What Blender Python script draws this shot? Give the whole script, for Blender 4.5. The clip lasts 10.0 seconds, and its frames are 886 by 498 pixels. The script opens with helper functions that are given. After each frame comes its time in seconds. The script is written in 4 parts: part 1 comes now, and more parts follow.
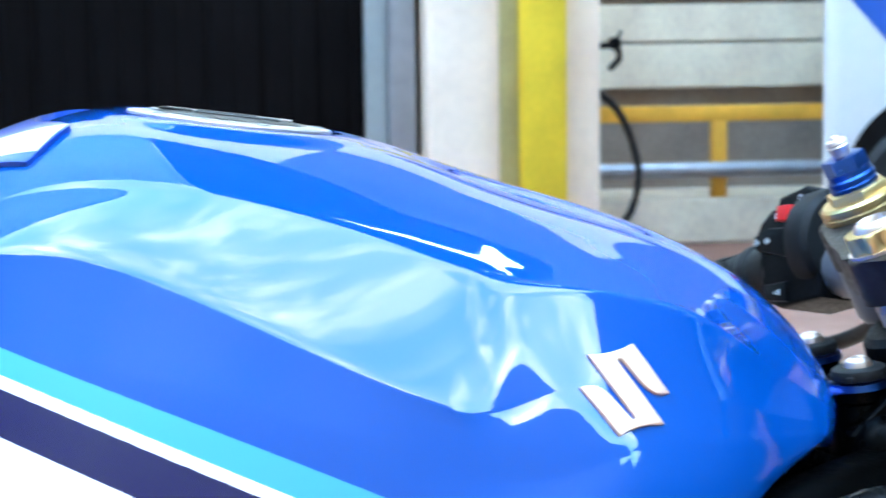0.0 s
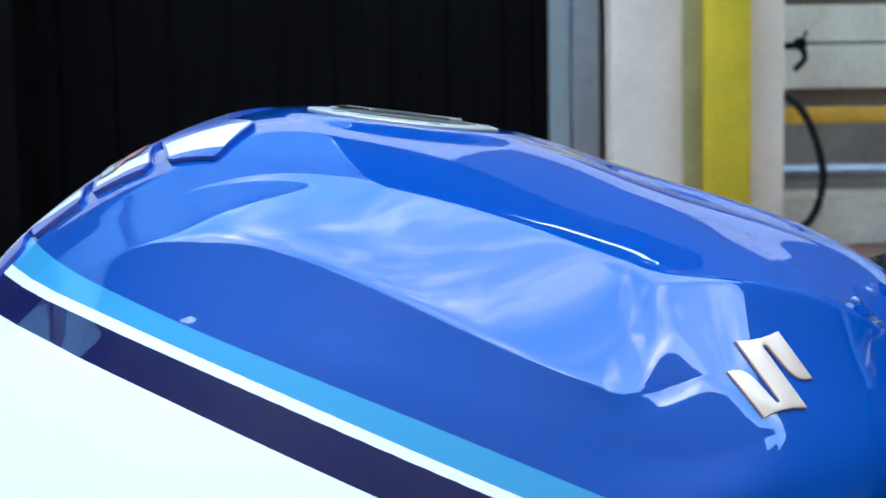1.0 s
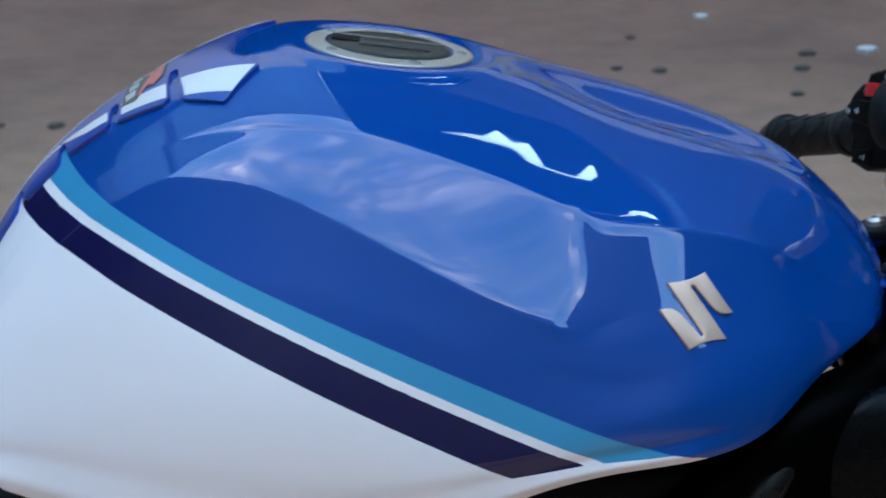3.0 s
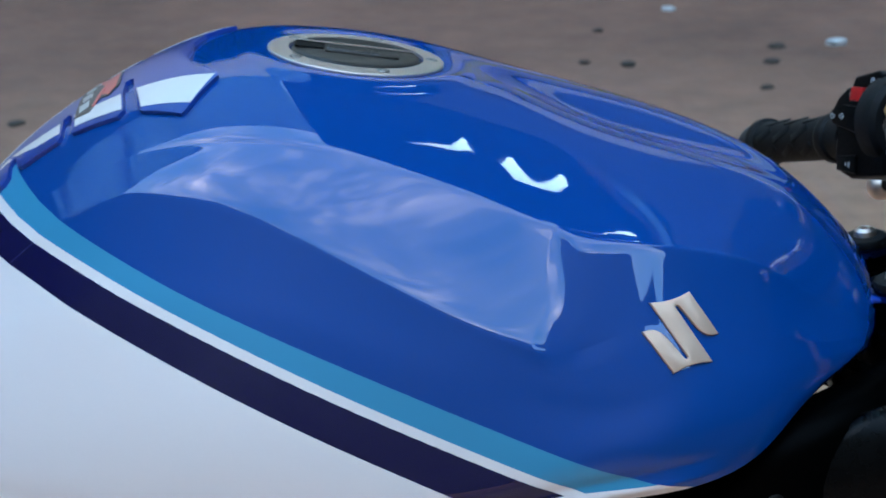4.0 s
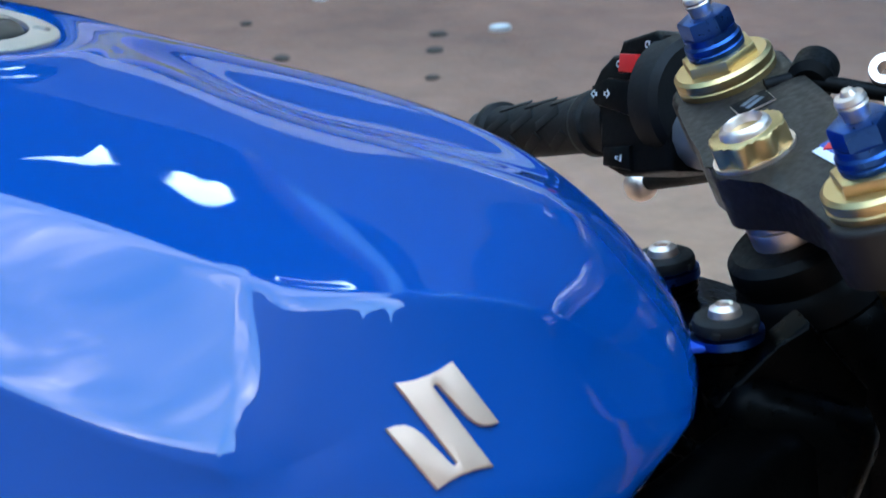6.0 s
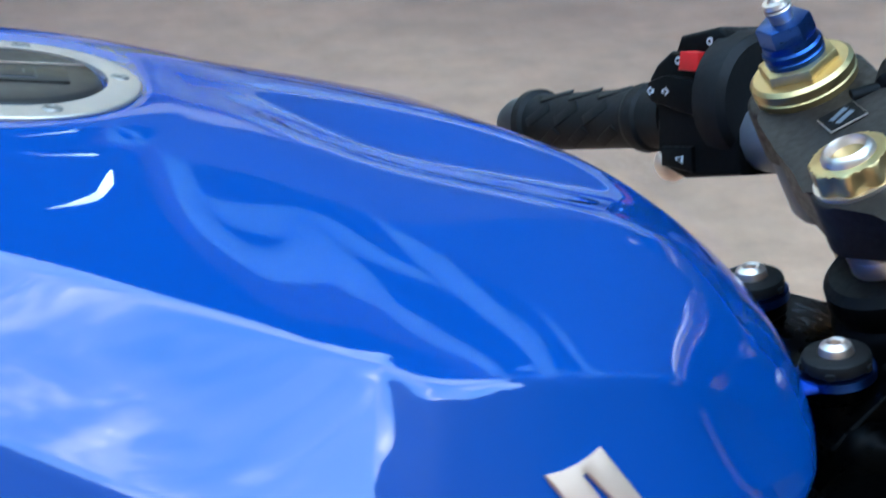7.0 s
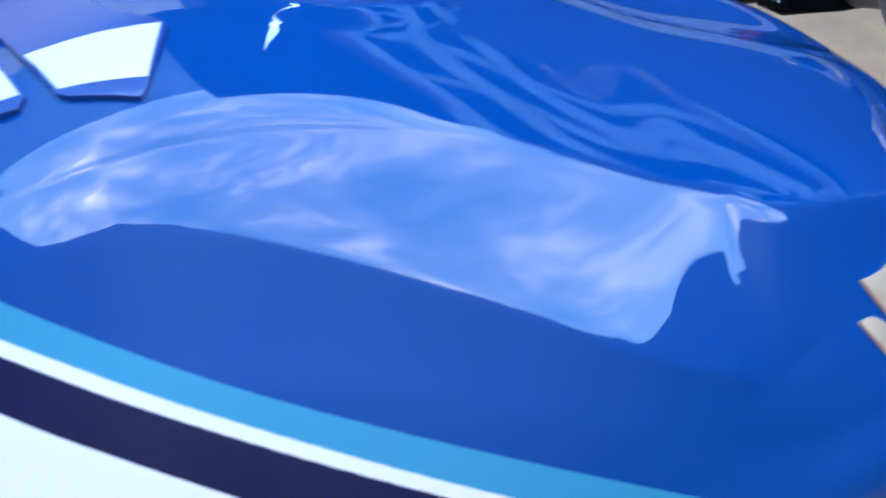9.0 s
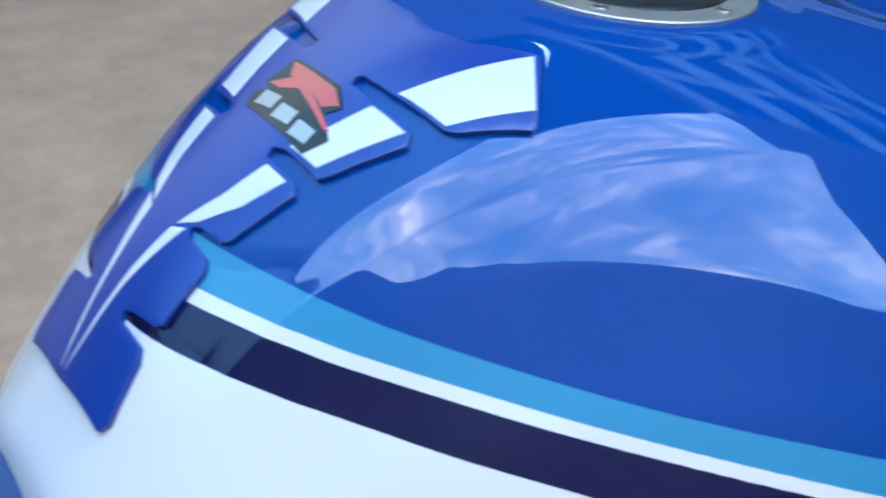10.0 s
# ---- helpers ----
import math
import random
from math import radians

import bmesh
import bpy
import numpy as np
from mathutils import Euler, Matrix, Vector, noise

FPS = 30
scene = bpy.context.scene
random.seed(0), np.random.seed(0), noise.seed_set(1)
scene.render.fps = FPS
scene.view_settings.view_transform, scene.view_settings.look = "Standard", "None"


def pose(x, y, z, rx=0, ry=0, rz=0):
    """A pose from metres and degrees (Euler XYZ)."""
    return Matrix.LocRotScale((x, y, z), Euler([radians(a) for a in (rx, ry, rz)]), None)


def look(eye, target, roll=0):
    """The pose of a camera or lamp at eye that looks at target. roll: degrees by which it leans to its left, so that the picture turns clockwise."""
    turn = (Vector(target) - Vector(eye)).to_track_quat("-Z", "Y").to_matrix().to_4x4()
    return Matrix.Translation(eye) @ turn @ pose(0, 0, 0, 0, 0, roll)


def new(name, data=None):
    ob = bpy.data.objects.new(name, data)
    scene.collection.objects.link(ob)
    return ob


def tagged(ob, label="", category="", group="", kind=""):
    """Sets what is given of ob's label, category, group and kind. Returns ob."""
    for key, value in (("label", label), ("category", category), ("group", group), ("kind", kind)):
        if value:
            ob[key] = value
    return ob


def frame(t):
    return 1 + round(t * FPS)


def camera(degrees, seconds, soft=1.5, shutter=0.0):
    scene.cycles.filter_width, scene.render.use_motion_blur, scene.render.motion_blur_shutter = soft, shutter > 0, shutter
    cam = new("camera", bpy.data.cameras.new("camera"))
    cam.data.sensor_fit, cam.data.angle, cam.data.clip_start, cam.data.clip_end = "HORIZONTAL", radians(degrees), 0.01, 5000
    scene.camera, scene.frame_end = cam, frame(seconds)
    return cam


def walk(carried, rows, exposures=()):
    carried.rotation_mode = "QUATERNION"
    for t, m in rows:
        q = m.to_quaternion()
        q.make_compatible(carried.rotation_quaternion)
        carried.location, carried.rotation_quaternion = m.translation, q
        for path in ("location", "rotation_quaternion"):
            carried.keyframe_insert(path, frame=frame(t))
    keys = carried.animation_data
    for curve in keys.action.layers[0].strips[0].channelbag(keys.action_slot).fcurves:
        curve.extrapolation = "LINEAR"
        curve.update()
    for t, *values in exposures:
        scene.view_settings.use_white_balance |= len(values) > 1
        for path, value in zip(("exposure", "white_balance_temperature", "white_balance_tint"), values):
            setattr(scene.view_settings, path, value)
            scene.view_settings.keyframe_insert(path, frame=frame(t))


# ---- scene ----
# ---- camera ----
cam = camera(24.0, 10.0, soft=1.5, shutter=0.4)
cam.data.dof.use_dof, cam.data.dof.focus_distance, cam.data.dof.aperture_fstop = True, 1.12, 24.0
PATH = [
    (0, (0.015, -1.25, 1.119), (0.19, 0.727, 0.869), -0.7),
    (0.5, (0.019, -1.271, 1.121), (0.068, 0.713, 0.872), -0.8),
    (1, (0.025, -1.325, 1.123), (0.022, 0.66, 0.875), -0.8),
    (1.5, (0.031, -1.373, 1.17), (-0.006, 0.607, 0.891), -1.0),
    (1.7, (0.028, -1.39, 1.198), (-0.017, 0.578, 0.843), -0.9),
    (2, (0.019, -1.419, 1.24), (-0.016, 0.524, 0.769), -0.6),
    (2.5, (0.023, -1.45, 1.351), (-0.001, 0.45, 0.724), -0.8),
    (3, (0.053, -1.47, 1.373), (0.03, 0.429, 0.744), -0.8),
    (3.2, (0.064, -1.474, 1.38), (0.047, 0.426, 0.758), -0.8),
    (4.3, (0.039, -1.335, 1.351), (0.083, 0.559, 0.709), -0.8),
    (4.5, (0.034, -1.285, 1.328), (0.121, 0.609, 0.692), -0.6),
    (5, (0.039, -1.191, 1.281), (0.221, 0.697, 0.645), -0.8),
    (5.5, (0.065, -1.059, 1.245), (0.321, 0.821, 0.609), -0.7),
    (5.7, (0.067, -1.017, 1.241), (0.362, 0.856, 0.604), -0.5),
    (6.8, (0.002, -0.882, 1.293), (0.425, 0.938, 0.581), -0.7),
    (7, (-0.021, -0.87, 1.307), (0.423, 0.926, 0.546), -0.6),
    (7.5, (-0.075, -0.855, 1.329), (0.413, 0.889, 0.48), -0.5),
    (8, (-0.141, -0.85, 1.351), (0.436, 0.833, 0.436), -0.2),
    (8.5, (-0.197, -0.853, 1.363), (0.432, 0.811, 0.448), -0.5),
    (9, (-0.31, -0.884, 1.363), (0.393, 0.752, 0.452), -0.0),
    (9.5, (-0.428, -0.849, 1.387), (0.346, 0.745, 0.46), 0.0),
    (10, (-0.523, -0.799, 1.392), (0.308, 0.767, 0.466), -0.3),
]

walk(cam, [(t, look(eye, target, roll)) for t, eye, target, roll in PATH],
     exposures=[(0, 5.33), (0.5, 4.78), (1, 4.42), (1.5, 4.16), (2.0, 3.95), (2.5, 3.7), (3.2, 3.48), (5.0, 3.78), (5.7, 4.1), (7.0, 4.39), (9.0, 4.18), (10.0, 3.95)])

# ---- world and light ----
SUN_EL, SUN_ROT = 33.0, 12.0
world = bpy.data.worlds.new("sky")
scene.world = world
world.use_nodes = True
wn, wl = world.node_tree.nodes, world.node_tree.links
wn.clear()
w_out = wn.new("ShaderNodeOutputWorld")
w_bg = wn.new("ShaderNodeBackground")
w_sky = wn.new("ShaderNodeTexSky")
w_sky.sky_type, w_sky.sun_disc = "NISHITA", False
w_sky.sun_elevation, w_sky.sun_rotation = radians(SUN_EL), radians(SUN_ROT)
w_co = wn.new("ShaderNodeTexCoord")
w_map = wn.new("ShaderNodeMapping")
w_map.inputs["Scale"].default_value = (0.9, 1.5, 1.3)
w_noise = wn.new("ShaderNodeTexNoise")
w_noise.inputs["Scale"].default_value, w_noise.inputs["Detail"].default_value = 2.9, 14.0
w_noise.inputs["Roughness"].default_value, w_noise.inputs["Distortion"].default_value = 0.66, 0.25
w_ramp = wn.new("ShaderNodeValToRGB")
w_ramp.color_ramp.elements[0].position, w_ramp.color_ramp.elements[1].position = 0.40, 0.86
w_ramp.color_ramp.elements[0].color, w_ramp.color_ramp.elements[1].color = (0.01, 0.01, 0.01, 1), (0.62, 0.62, 0.62, 1)
for at, value in ((0.52, 0.035), (0.62, 0.11), (0.72, 0.34)):
    w_ramp.color_ramp.elements.new(at).color = (value, value, value, 1)
w_mix = wn.new("ShaderNodeMix")
w_mix.data_type = "RGBA"
w_mix.inputs["B"].default_value = (17.0, 16.1, 15.4, 1)
wl.new(w_co.outputs["Generated"], w_map.inputs["Vector"])
wl.new(w_map.outputs["Vector"], w_noise.inputs["Vector"])
wl.new(w_noise.outputs["Fac"], w_ramp.inputs["Fac"])
wl.new(w_ramp.outputs["Color"], w_mix.inputs["Factor"])
w_tint = wn.new("ShaderNodeMix")
w_tint.data_type, w_tint.blend_type = "RGBA", "MULTIPLY"
w_tint.inputs["Factor"].default_value, w_tint.inputs["B"].default_value = 1.0, (0.53, 0.95, 1.0, 1)
wl.new(w_sky.outputs["Color"], w_tint.inputs["A"])
wl.new(w_tint.outputs["Result"], w_mix.inputs["A"])
wl.new(w_mix.outputs["Result"], w_bg.inputs["Color"])
wl.new(w_bg.outputs["Background"], w_out.inputs["Surface"])
w_bg.inputs["Strength"].default_value = 0.15

sun = new("sun", bpy.data.lights.new("sun", "SUN"))
sun.data.energy, sun.data.angle, sun.data.color = 0.6, radians(20), (1.0, 0.96, 0.9)
SUN_WAY = Vector((math.sin(radians(SUN_ROT)) * math.cos(radians(SUN_EL)), math.cos(radians(SUN_ROT)) * math.cos(radians(SUN_EL)), math.sin(radians(SUN_EL))))
sun.matrix_world = look(SUN_WAY * 20, (0, 0, 0))


# ---- materials ----
def mat(name, base, rough=0.5, metal=0.0, coat=0.0, coat_rough=0.03, var=0.0, var_scale=8.0, bump=0.0, bump_scale=60.0, rough_var=0.0, tint=None, detail=6.0, spec=0.5):
    """A surface with colour variation at two scales, roughness variation and fine relief, in object space."""
    m = bpy.data.materials.new(name)
    m.use_nodes = True
    n, l = m.node_tree.nodes, m.node_tree.links
    b = n["Principled BSDF"]
    b.inputs["Base Color"].default_value = (*base, 1)
    b.inputs["Roughness"].default_value, b.inputs["Metallic"].default_value = rough, metal
    b.inputs["Coat Weight"].default_value, b.inputs["Coat Roughness"].default_value = coat, coat_rough
    b.inputs["Specular IOR Level"].default_value = spec
    co = n.new("ShaderNodeTexCoord")
    if var > 0:
        big, small = n.new("ShaderNodeTexNoise"), n.new("ShaderNodeTexNoise")
        for node, s in ((big, var_scale), (small, var_scale * 9)):
            node.inputs["Scale"].default_value, node.inputs["Detail"].default_value = s, detail
            l.new(co.outputs["Object"], node.inputs["Vector"])
        add = n.new("ShaderNodeMath")
        add.operation = "MULTIPLY_ADD"
        add.inputs[1].default_value = 0.5
        l.new(small.outputs["Fac"], add.inputs[0])
        l.new(big.outputs["Fac"], add.inputs[2])
        ramp = n.new("ShaderNodeMapRange")
        ramp.inputs["From Min"].default_value, ramp.inputs["From Max"].default_value = 0.45, 1.05
        l.new(add.outputs[0], ramp.inputs["Value"])
        mix = n.new("ShaderNodeMix")
        mix.data_type = "RGBA"
        dark = tint or tuple(c * (1 - var) for c in base)
        light = tuple(min(1, c * (1 + var * 0.6)) for c in base)
        mix.inputs["A"].default_value, mix.inputs["B"].default_value = (*dark, 1), (*light, 1)
        l.new(ramp.outputs["Result"], mix.inputs["Factor"])
        l.new(mix.outputs["Result"], b.inputs["Base Color"])
        if rough_var:
            rr = n.new("ShaderNodeMapRange")
            rr.inputs["From Min"].default_value, rr.inputs["From Max"].default_value = 0.3, 0.7
            rr.inputs["To Min"].default_value, rr.inputs["To Max"].default_value = max(0.02, rough - rough_var), min(1, rough + rough_var)
            l.new(small.outputs["Fac"], rr.inputs["Value"])
            l.new(rr.outputs["Result"], b.inputs["Roughness"])
    if bump > 0:
        bn, bp = n.new("ShaderNodeTexNoise"), n.new("ShaderNodeBump")
        bn.inputs["Scale"].default_value, bn.inputs["Detail"].default_value = bump_scale, 5
        bp.inputs["Strength"].default_value, bp.inputs["Distance"].default_value = 1.0, bump
        l.new(co.outputs["Object"], bn.inputs["Vector"])
        l.new(bn.outputs["Fac"], bp.inputs["Height"])
        l.new(bp.outputs["Normal"], b.inputs["Normal"])
    return m


BLUE, TEAL, NAVY, WHITE = (0.0002, 0.059, 0.29), (0.045, 0.29, 0.47), (0.005, 0.0035, 0.050), (0.97, 0.84, 0.79)


def livery_material():
    """Tank paint: blue above, turquoise, white and navy bands, white flank, under one clear coat. The bands follow the UV map 'livery'."""
    m = mat("tank_paint", BLUE, rough=0.5, coat=1.0, coat_rough=0.015, spec=0.0)
    n, l = m.node_tree.nodes, m.node_tree.links
    b = n["Principled BSDF"]
    uv, sep = n.new("ShaderNodeUVMap"), n.new("ShaderNodeSeparateXYZ")
    uv.uv_map = "livery"
    l.new(uv.outputs["UV"], sep.inputs["Vector"])
    ramp = n.new("ShaderNodeValToRGB")
    ramp.color_ramp.interpolation = "CONSTANT"
    e = ramp.color_ramp.elements
    e[0].position, e[0].color = 0.0, (*BLUE, 1)
    e[1].position, e[1].color = 0.4, (*TEAL, 1)
    for p, c in ((0.5, WHITE), (0.535, NAVY), (0.635, WHITE)):
        x = e.new(p)
        x.color = (*c, 1)
    l.new(sep.outputs["Y"], ramp.inputs["Fac"])
    band = n.new("ShaderNodeMath")
    band.operation = "LESS_THAN"
    band.inputs[1].default_value = 0.5
    l.new(sep.outputs["X"], band.inputs[0])
    mix = n.new("ShaderNodeMix")
    mix.data_type = "RGBA"
    mix.inputs["B"].default_value = (*WHITE, 1)
    l.new(band.outputs[0], mix.inputs["Factor"])
    l.new(ramp.outputs["Color"], mix.inputs["A"])
    l.new(mix.outputs["Result"], b.inputs["Base Color"])
    b.inputs["Coat IOR"].default_value = 1.62
    co, fl = n.new("ShaderNodeTexCoord"), n.new("ShaderNodeTexNoise")
    fl.inputs["Scale"].default_value, fl.inputs["Detail"].default_value = 40, 3
    rr = n.new("ShaderNodeMapRange")
    rr.inputs["To Min"].default_value, rr.inputs["To Max"].default_value = 0.004, 0.016
    l.new(co.outputs["Object"], fl.inputs["Vector"])
    l.new(fl.outputs["Fac"], rr.inputs["Value"])
    l.new(rr.outputs["Result"], b.inputs["Coat Roughness"])
    return m


M_TANK = livery_material()
M_STEEL = mat("brushed_steel", (0.88, 0.70, 0.59), 0.42, 1.0, var=0.12, var_scale=30, rough_var=0.04)
M_RING = mat("satin_steel_ring", (0.74, 0.62, 0.53), 0.5, 1.0, var=0.10, var_scale=30, rough_var=0.05)
M_DULLSTEEL = mat("dull_steel", (0.42, 0.36, 0.31), 0.45, 1.0, var=0.2, var_scale=60, rough_var=0.08)
M_EMBLEM = mat("satin_chrome", (0.86, 0.61, 0.455), 0.66, 1.0, var=0.04, var_scale=9)
M_CAPBLACK = mat("black_cap_plastic", (0.020, 0.0165, 0.014), 0.36, var=0.10, var_scale=12, rough_var=0.04)
M_BLACK = mat("black_plastic", (0.0035, 0.0035, 0.0038), 0.5, spec=0.12, var=0.35, var_scale=40, rough_var=0.12, bump=0.0001, bump_scale=400)
M_RUBBER = mat("black_rubber", (0.009, 0.0085, 0.0085), 0.6, spec=0.25, var=0.3, var_scale=40, bump=0.0003, bump_scale=250)
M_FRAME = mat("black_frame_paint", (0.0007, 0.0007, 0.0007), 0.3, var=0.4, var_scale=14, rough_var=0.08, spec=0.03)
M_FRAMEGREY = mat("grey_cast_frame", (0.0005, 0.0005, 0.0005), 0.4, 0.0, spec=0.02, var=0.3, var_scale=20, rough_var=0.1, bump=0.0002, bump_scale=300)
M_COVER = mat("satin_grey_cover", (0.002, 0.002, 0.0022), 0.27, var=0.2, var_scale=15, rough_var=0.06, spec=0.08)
M_GLOSSBLACK = mat("glossy_black_paint", (0.002, 0.002, 0.002), 0.3, var=0.3, var_scale=20, rough_var=0.06, spec=0.45)
M_YOKE = mat("bronze_grey_yoke", (0.030, 0.022, 0.017), 0.5, 0.3, spec=0.35, var=0.3, var_scale=25, rough_var=0.12, bump=0.0001, bump_scale=500)
M_GOLD = mat("gold_anodised", (0.66, 0.455, 0.20), 0.38, 1.0, var=0.08, var_scale=12, rough_var=0.05)
M_CAST = mat("grey_casting", (0.20, 0.21, 0.235), 0.5, 0.6, var=0.2, var_scale=30, rough_var=0.1, bump=0.0002, bump_scale=300)
M_ANOBLUE = mat("blue_anodised", (0.03, 0.10, 0.34), 0.32, 1.0, var=0.2, var_scale=60, rough_var=0.06)
M_RED = mat("red_switch_plastic", (0.75, 0.02, 0.02), 0.4, var=0.1, var_scale=60)
M_MARK = mat("white_marking", (0.75, 0.75, 0.74), 0.6, var=0.15, var_scale=80)
M_PADBLUE = mat("pad_blue_gel", (0.008, 0.050, 0.30), 0.32, coat=0.6, coat_rough=0.15, var=0.06, var_scale=10)
M_PADWHITE = mat("pad_white_gel", (0.88, 0.80, 0.75), 0.32, coat=0.8, coat_rough=0.12, var=0.04, var_scale=10)
M_PADRED = mat("pad_red_print", (0.78, 0.12, 0.10), 0.35, coat=0.7, coat_rough=0.12, var=0.06, var_scale=40)
M_PADBLACK = mat("pad_black_print", (0.012, 0.011, 0.012), 0.35, coat=0.7, coat_rough=0.12, var=0.2, var_scale=40)
M_PADSILVER = mat("pad_silver_print", (0.52, 0.52, 0.50), 0.35, 0.2, coat=0.7, coat_rough=0.12, var=0.1, var_scale=40)
M_SEAT = mat("blue_seat_vinyl", (0.03, 0.07, 0.19), 0.55, var=0.2, var_scale=30, bump=0.0004, bump_scale=350)
M_TYRE = mat("tyre_rubber", (0.016, 0.016, 0.016), 0.8, var=0.3, var_scale=20, bump=0.0008, bump_scale=120)
M_ALLOY = mat("dark_alloy", (0.09, 0.09, 0.095), 0.4, 0.8, var=0.2, var_scale=20)
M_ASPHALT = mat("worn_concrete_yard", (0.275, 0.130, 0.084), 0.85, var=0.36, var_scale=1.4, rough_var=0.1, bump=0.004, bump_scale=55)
# brighter light beside the machine is put into the yard colour, with a ragged soft border
LIT_GROUND = (0.60, 0.315, 0.192)
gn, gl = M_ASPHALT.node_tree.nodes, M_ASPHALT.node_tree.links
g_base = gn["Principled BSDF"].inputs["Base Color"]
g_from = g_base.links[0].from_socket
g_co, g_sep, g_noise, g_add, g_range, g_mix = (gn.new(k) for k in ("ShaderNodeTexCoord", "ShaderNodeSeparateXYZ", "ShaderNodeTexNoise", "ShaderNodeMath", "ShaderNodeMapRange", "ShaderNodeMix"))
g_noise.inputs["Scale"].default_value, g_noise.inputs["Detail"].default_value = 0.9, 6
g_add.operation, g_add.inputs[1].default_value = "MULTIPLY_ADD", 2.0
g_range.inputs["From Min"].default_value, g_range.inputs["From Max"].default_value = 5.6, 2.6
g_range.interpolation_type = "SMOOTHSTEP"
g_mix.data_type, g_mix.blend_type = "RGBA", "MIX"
g_mix.inputs["B"].default_value = (*LIT_GROUND, 1)
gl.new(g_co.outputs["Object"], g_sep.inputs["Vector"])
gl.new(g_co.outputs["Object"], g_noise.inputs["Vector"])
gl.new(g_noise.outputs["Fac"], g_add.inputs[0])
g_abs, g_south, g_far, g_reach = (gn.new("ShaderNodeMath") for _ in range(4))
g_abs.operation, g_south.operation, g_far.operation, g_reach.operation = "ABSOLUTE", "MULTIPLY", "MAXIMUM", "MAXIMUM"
# the bright tone also reaches south, to bounce light onto the white flank
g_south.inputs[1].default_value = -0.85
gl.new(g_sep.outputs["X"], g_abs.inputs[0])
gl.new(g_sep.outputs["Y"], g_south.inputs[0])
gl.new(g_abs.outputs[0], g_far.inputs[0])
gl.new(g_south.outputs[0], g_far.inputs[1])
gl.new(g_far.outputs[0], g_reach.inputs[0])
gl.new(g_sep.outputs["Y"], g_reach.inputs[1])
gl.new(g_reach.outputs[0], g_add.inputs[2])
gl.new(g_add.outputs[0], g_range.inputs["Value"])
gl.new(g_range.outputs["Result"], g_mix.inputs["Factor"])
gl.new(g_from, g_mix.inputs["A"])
# unseen dark ground added east of the machine, to darken the nose's reflections
g_east, g_dark = gn.new("ShaderNodeMapRange"), gn.new("ShaderNodeMix")
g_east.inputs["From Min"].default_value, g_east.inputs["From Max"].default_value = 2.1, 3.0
g_dark.data_type = "RGBA"
g_dark.inputs["B"].default_value = (0.05, 0.042, 0.038, 1)
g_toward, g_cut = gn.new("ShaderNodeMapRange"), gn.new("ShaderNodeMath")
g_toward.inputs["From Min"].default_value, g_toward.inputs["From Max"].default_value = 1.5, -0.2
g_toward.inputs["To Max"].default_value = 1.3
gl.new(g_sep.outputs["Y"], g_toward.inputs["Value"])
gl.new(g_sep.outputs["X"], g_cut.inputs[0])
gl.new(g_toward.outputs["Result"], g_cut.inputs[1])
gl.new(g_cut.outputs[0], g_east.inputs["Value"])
gl.new(g_east.outputs["Result"], g_dark.inputs["Factor"])
gl.new(g_mix.outputs["Result"], g_dark.inputs["A"])
# fine mottling of the worn surface
g_fine, g_grain, g_mul = gn.new("ShaderNodeTexNoise"), gn.new("ShaderNodeMapRange"), gn.new("ShaderNodeMix")
g_fine.inputs["Scale"].default_value, g_fine.inputs["Detail"].default_value, g_fine.inputs["Roughness"].default_value = 7.0, 12, 0.72
g_grain.inputs["From Min"].default_value, g_grain.inputs["From Max"].default_value = 0.3, 0.7
g_grain.inputs["To Min"].default_value, g_grain.inputs["To Max"].default_value = 0.76, 1.17
g_mul.data_type, g_mul.blend_type, g_mul.inputs["Factor"].default_value = "RGBA", "MULTIPLY", 1.0
gl.new(g_co.outputs["Object"], g_fine.inputs["Vector"])
gl.new(g_fine.outputs["Fac"], g_grain.inputs["Value"])
gl.new(g_dark.outputs["Result"], g_mul.inputs["A"])
gl.new(g_grain.outputs["Result"], g_mul.inputs["B"])
gl.new(g_mul.outputs["Result"], g_base)
M_CREAM = mat("cream_painted_render", (0.95, 0.70, 0.52), 0.75, var=0.14, var_scale=3.0, bump=0.002, bump_scale=60)
M_YELLOW = mat("yellow_paint", (0.88, 0.58, 0.03), 0.5, var=0.22, var_scale=5, bump=0.001, bump_scale=40)
M_YELLOWSIDE = mat("shaded_yellow_paint", (0.42, 0.33, 0.12), 0.6, var=0.25, var_scale=6, bump=0.001, bump_scale=40)
M_DOOR = mat("black_shutter", (0.0042, 0.003, 0.003), 0.75, var=0.4, var_scale=4, spec=0.06)
M_GALV = mat("galvanised_steel", (0.38, 0.41, 0.44), 0.45, 0.7, var=0.2, var_scale=12, rough_var=0.1)
M_GREYPAINT = mat("grey_painted_steel", (0.30, 0.30, 0.28), 0.55, var=0.15, var_scale=8)
M_CONCRETE = mat("stained_concrete", (0.93, 0.74, 0.55), 0.85, var=0.3, var_scale=4, bump=0.003, bump_scale=40)
# darker copy of the bay concrete, with shade put into its colour
M_CONCSHADE = mat("shaded_concrete", (0.32, 0.25, 0.20), 0.85, var=0.35, var_scale=4, bump=0.003, bump_scale=40)
M_ORANGE = mat("orange_painted_rail", (0.85, 0.42, 0.04), 0.5, var=0.25, var_scale=9)
M_VAN = mat("white_van_paint", (0.72, 0.73, 0.74), 0.35, coat=0.6, coat_rough=0.1, var=0.06, var_scale=3)
M_DULLWALL = mat("dull_brown_render", (0.12, 0.095, 0.08), 0.8, var=0.4, var_scale=1.2, bump=0.002, bump_scale=40)
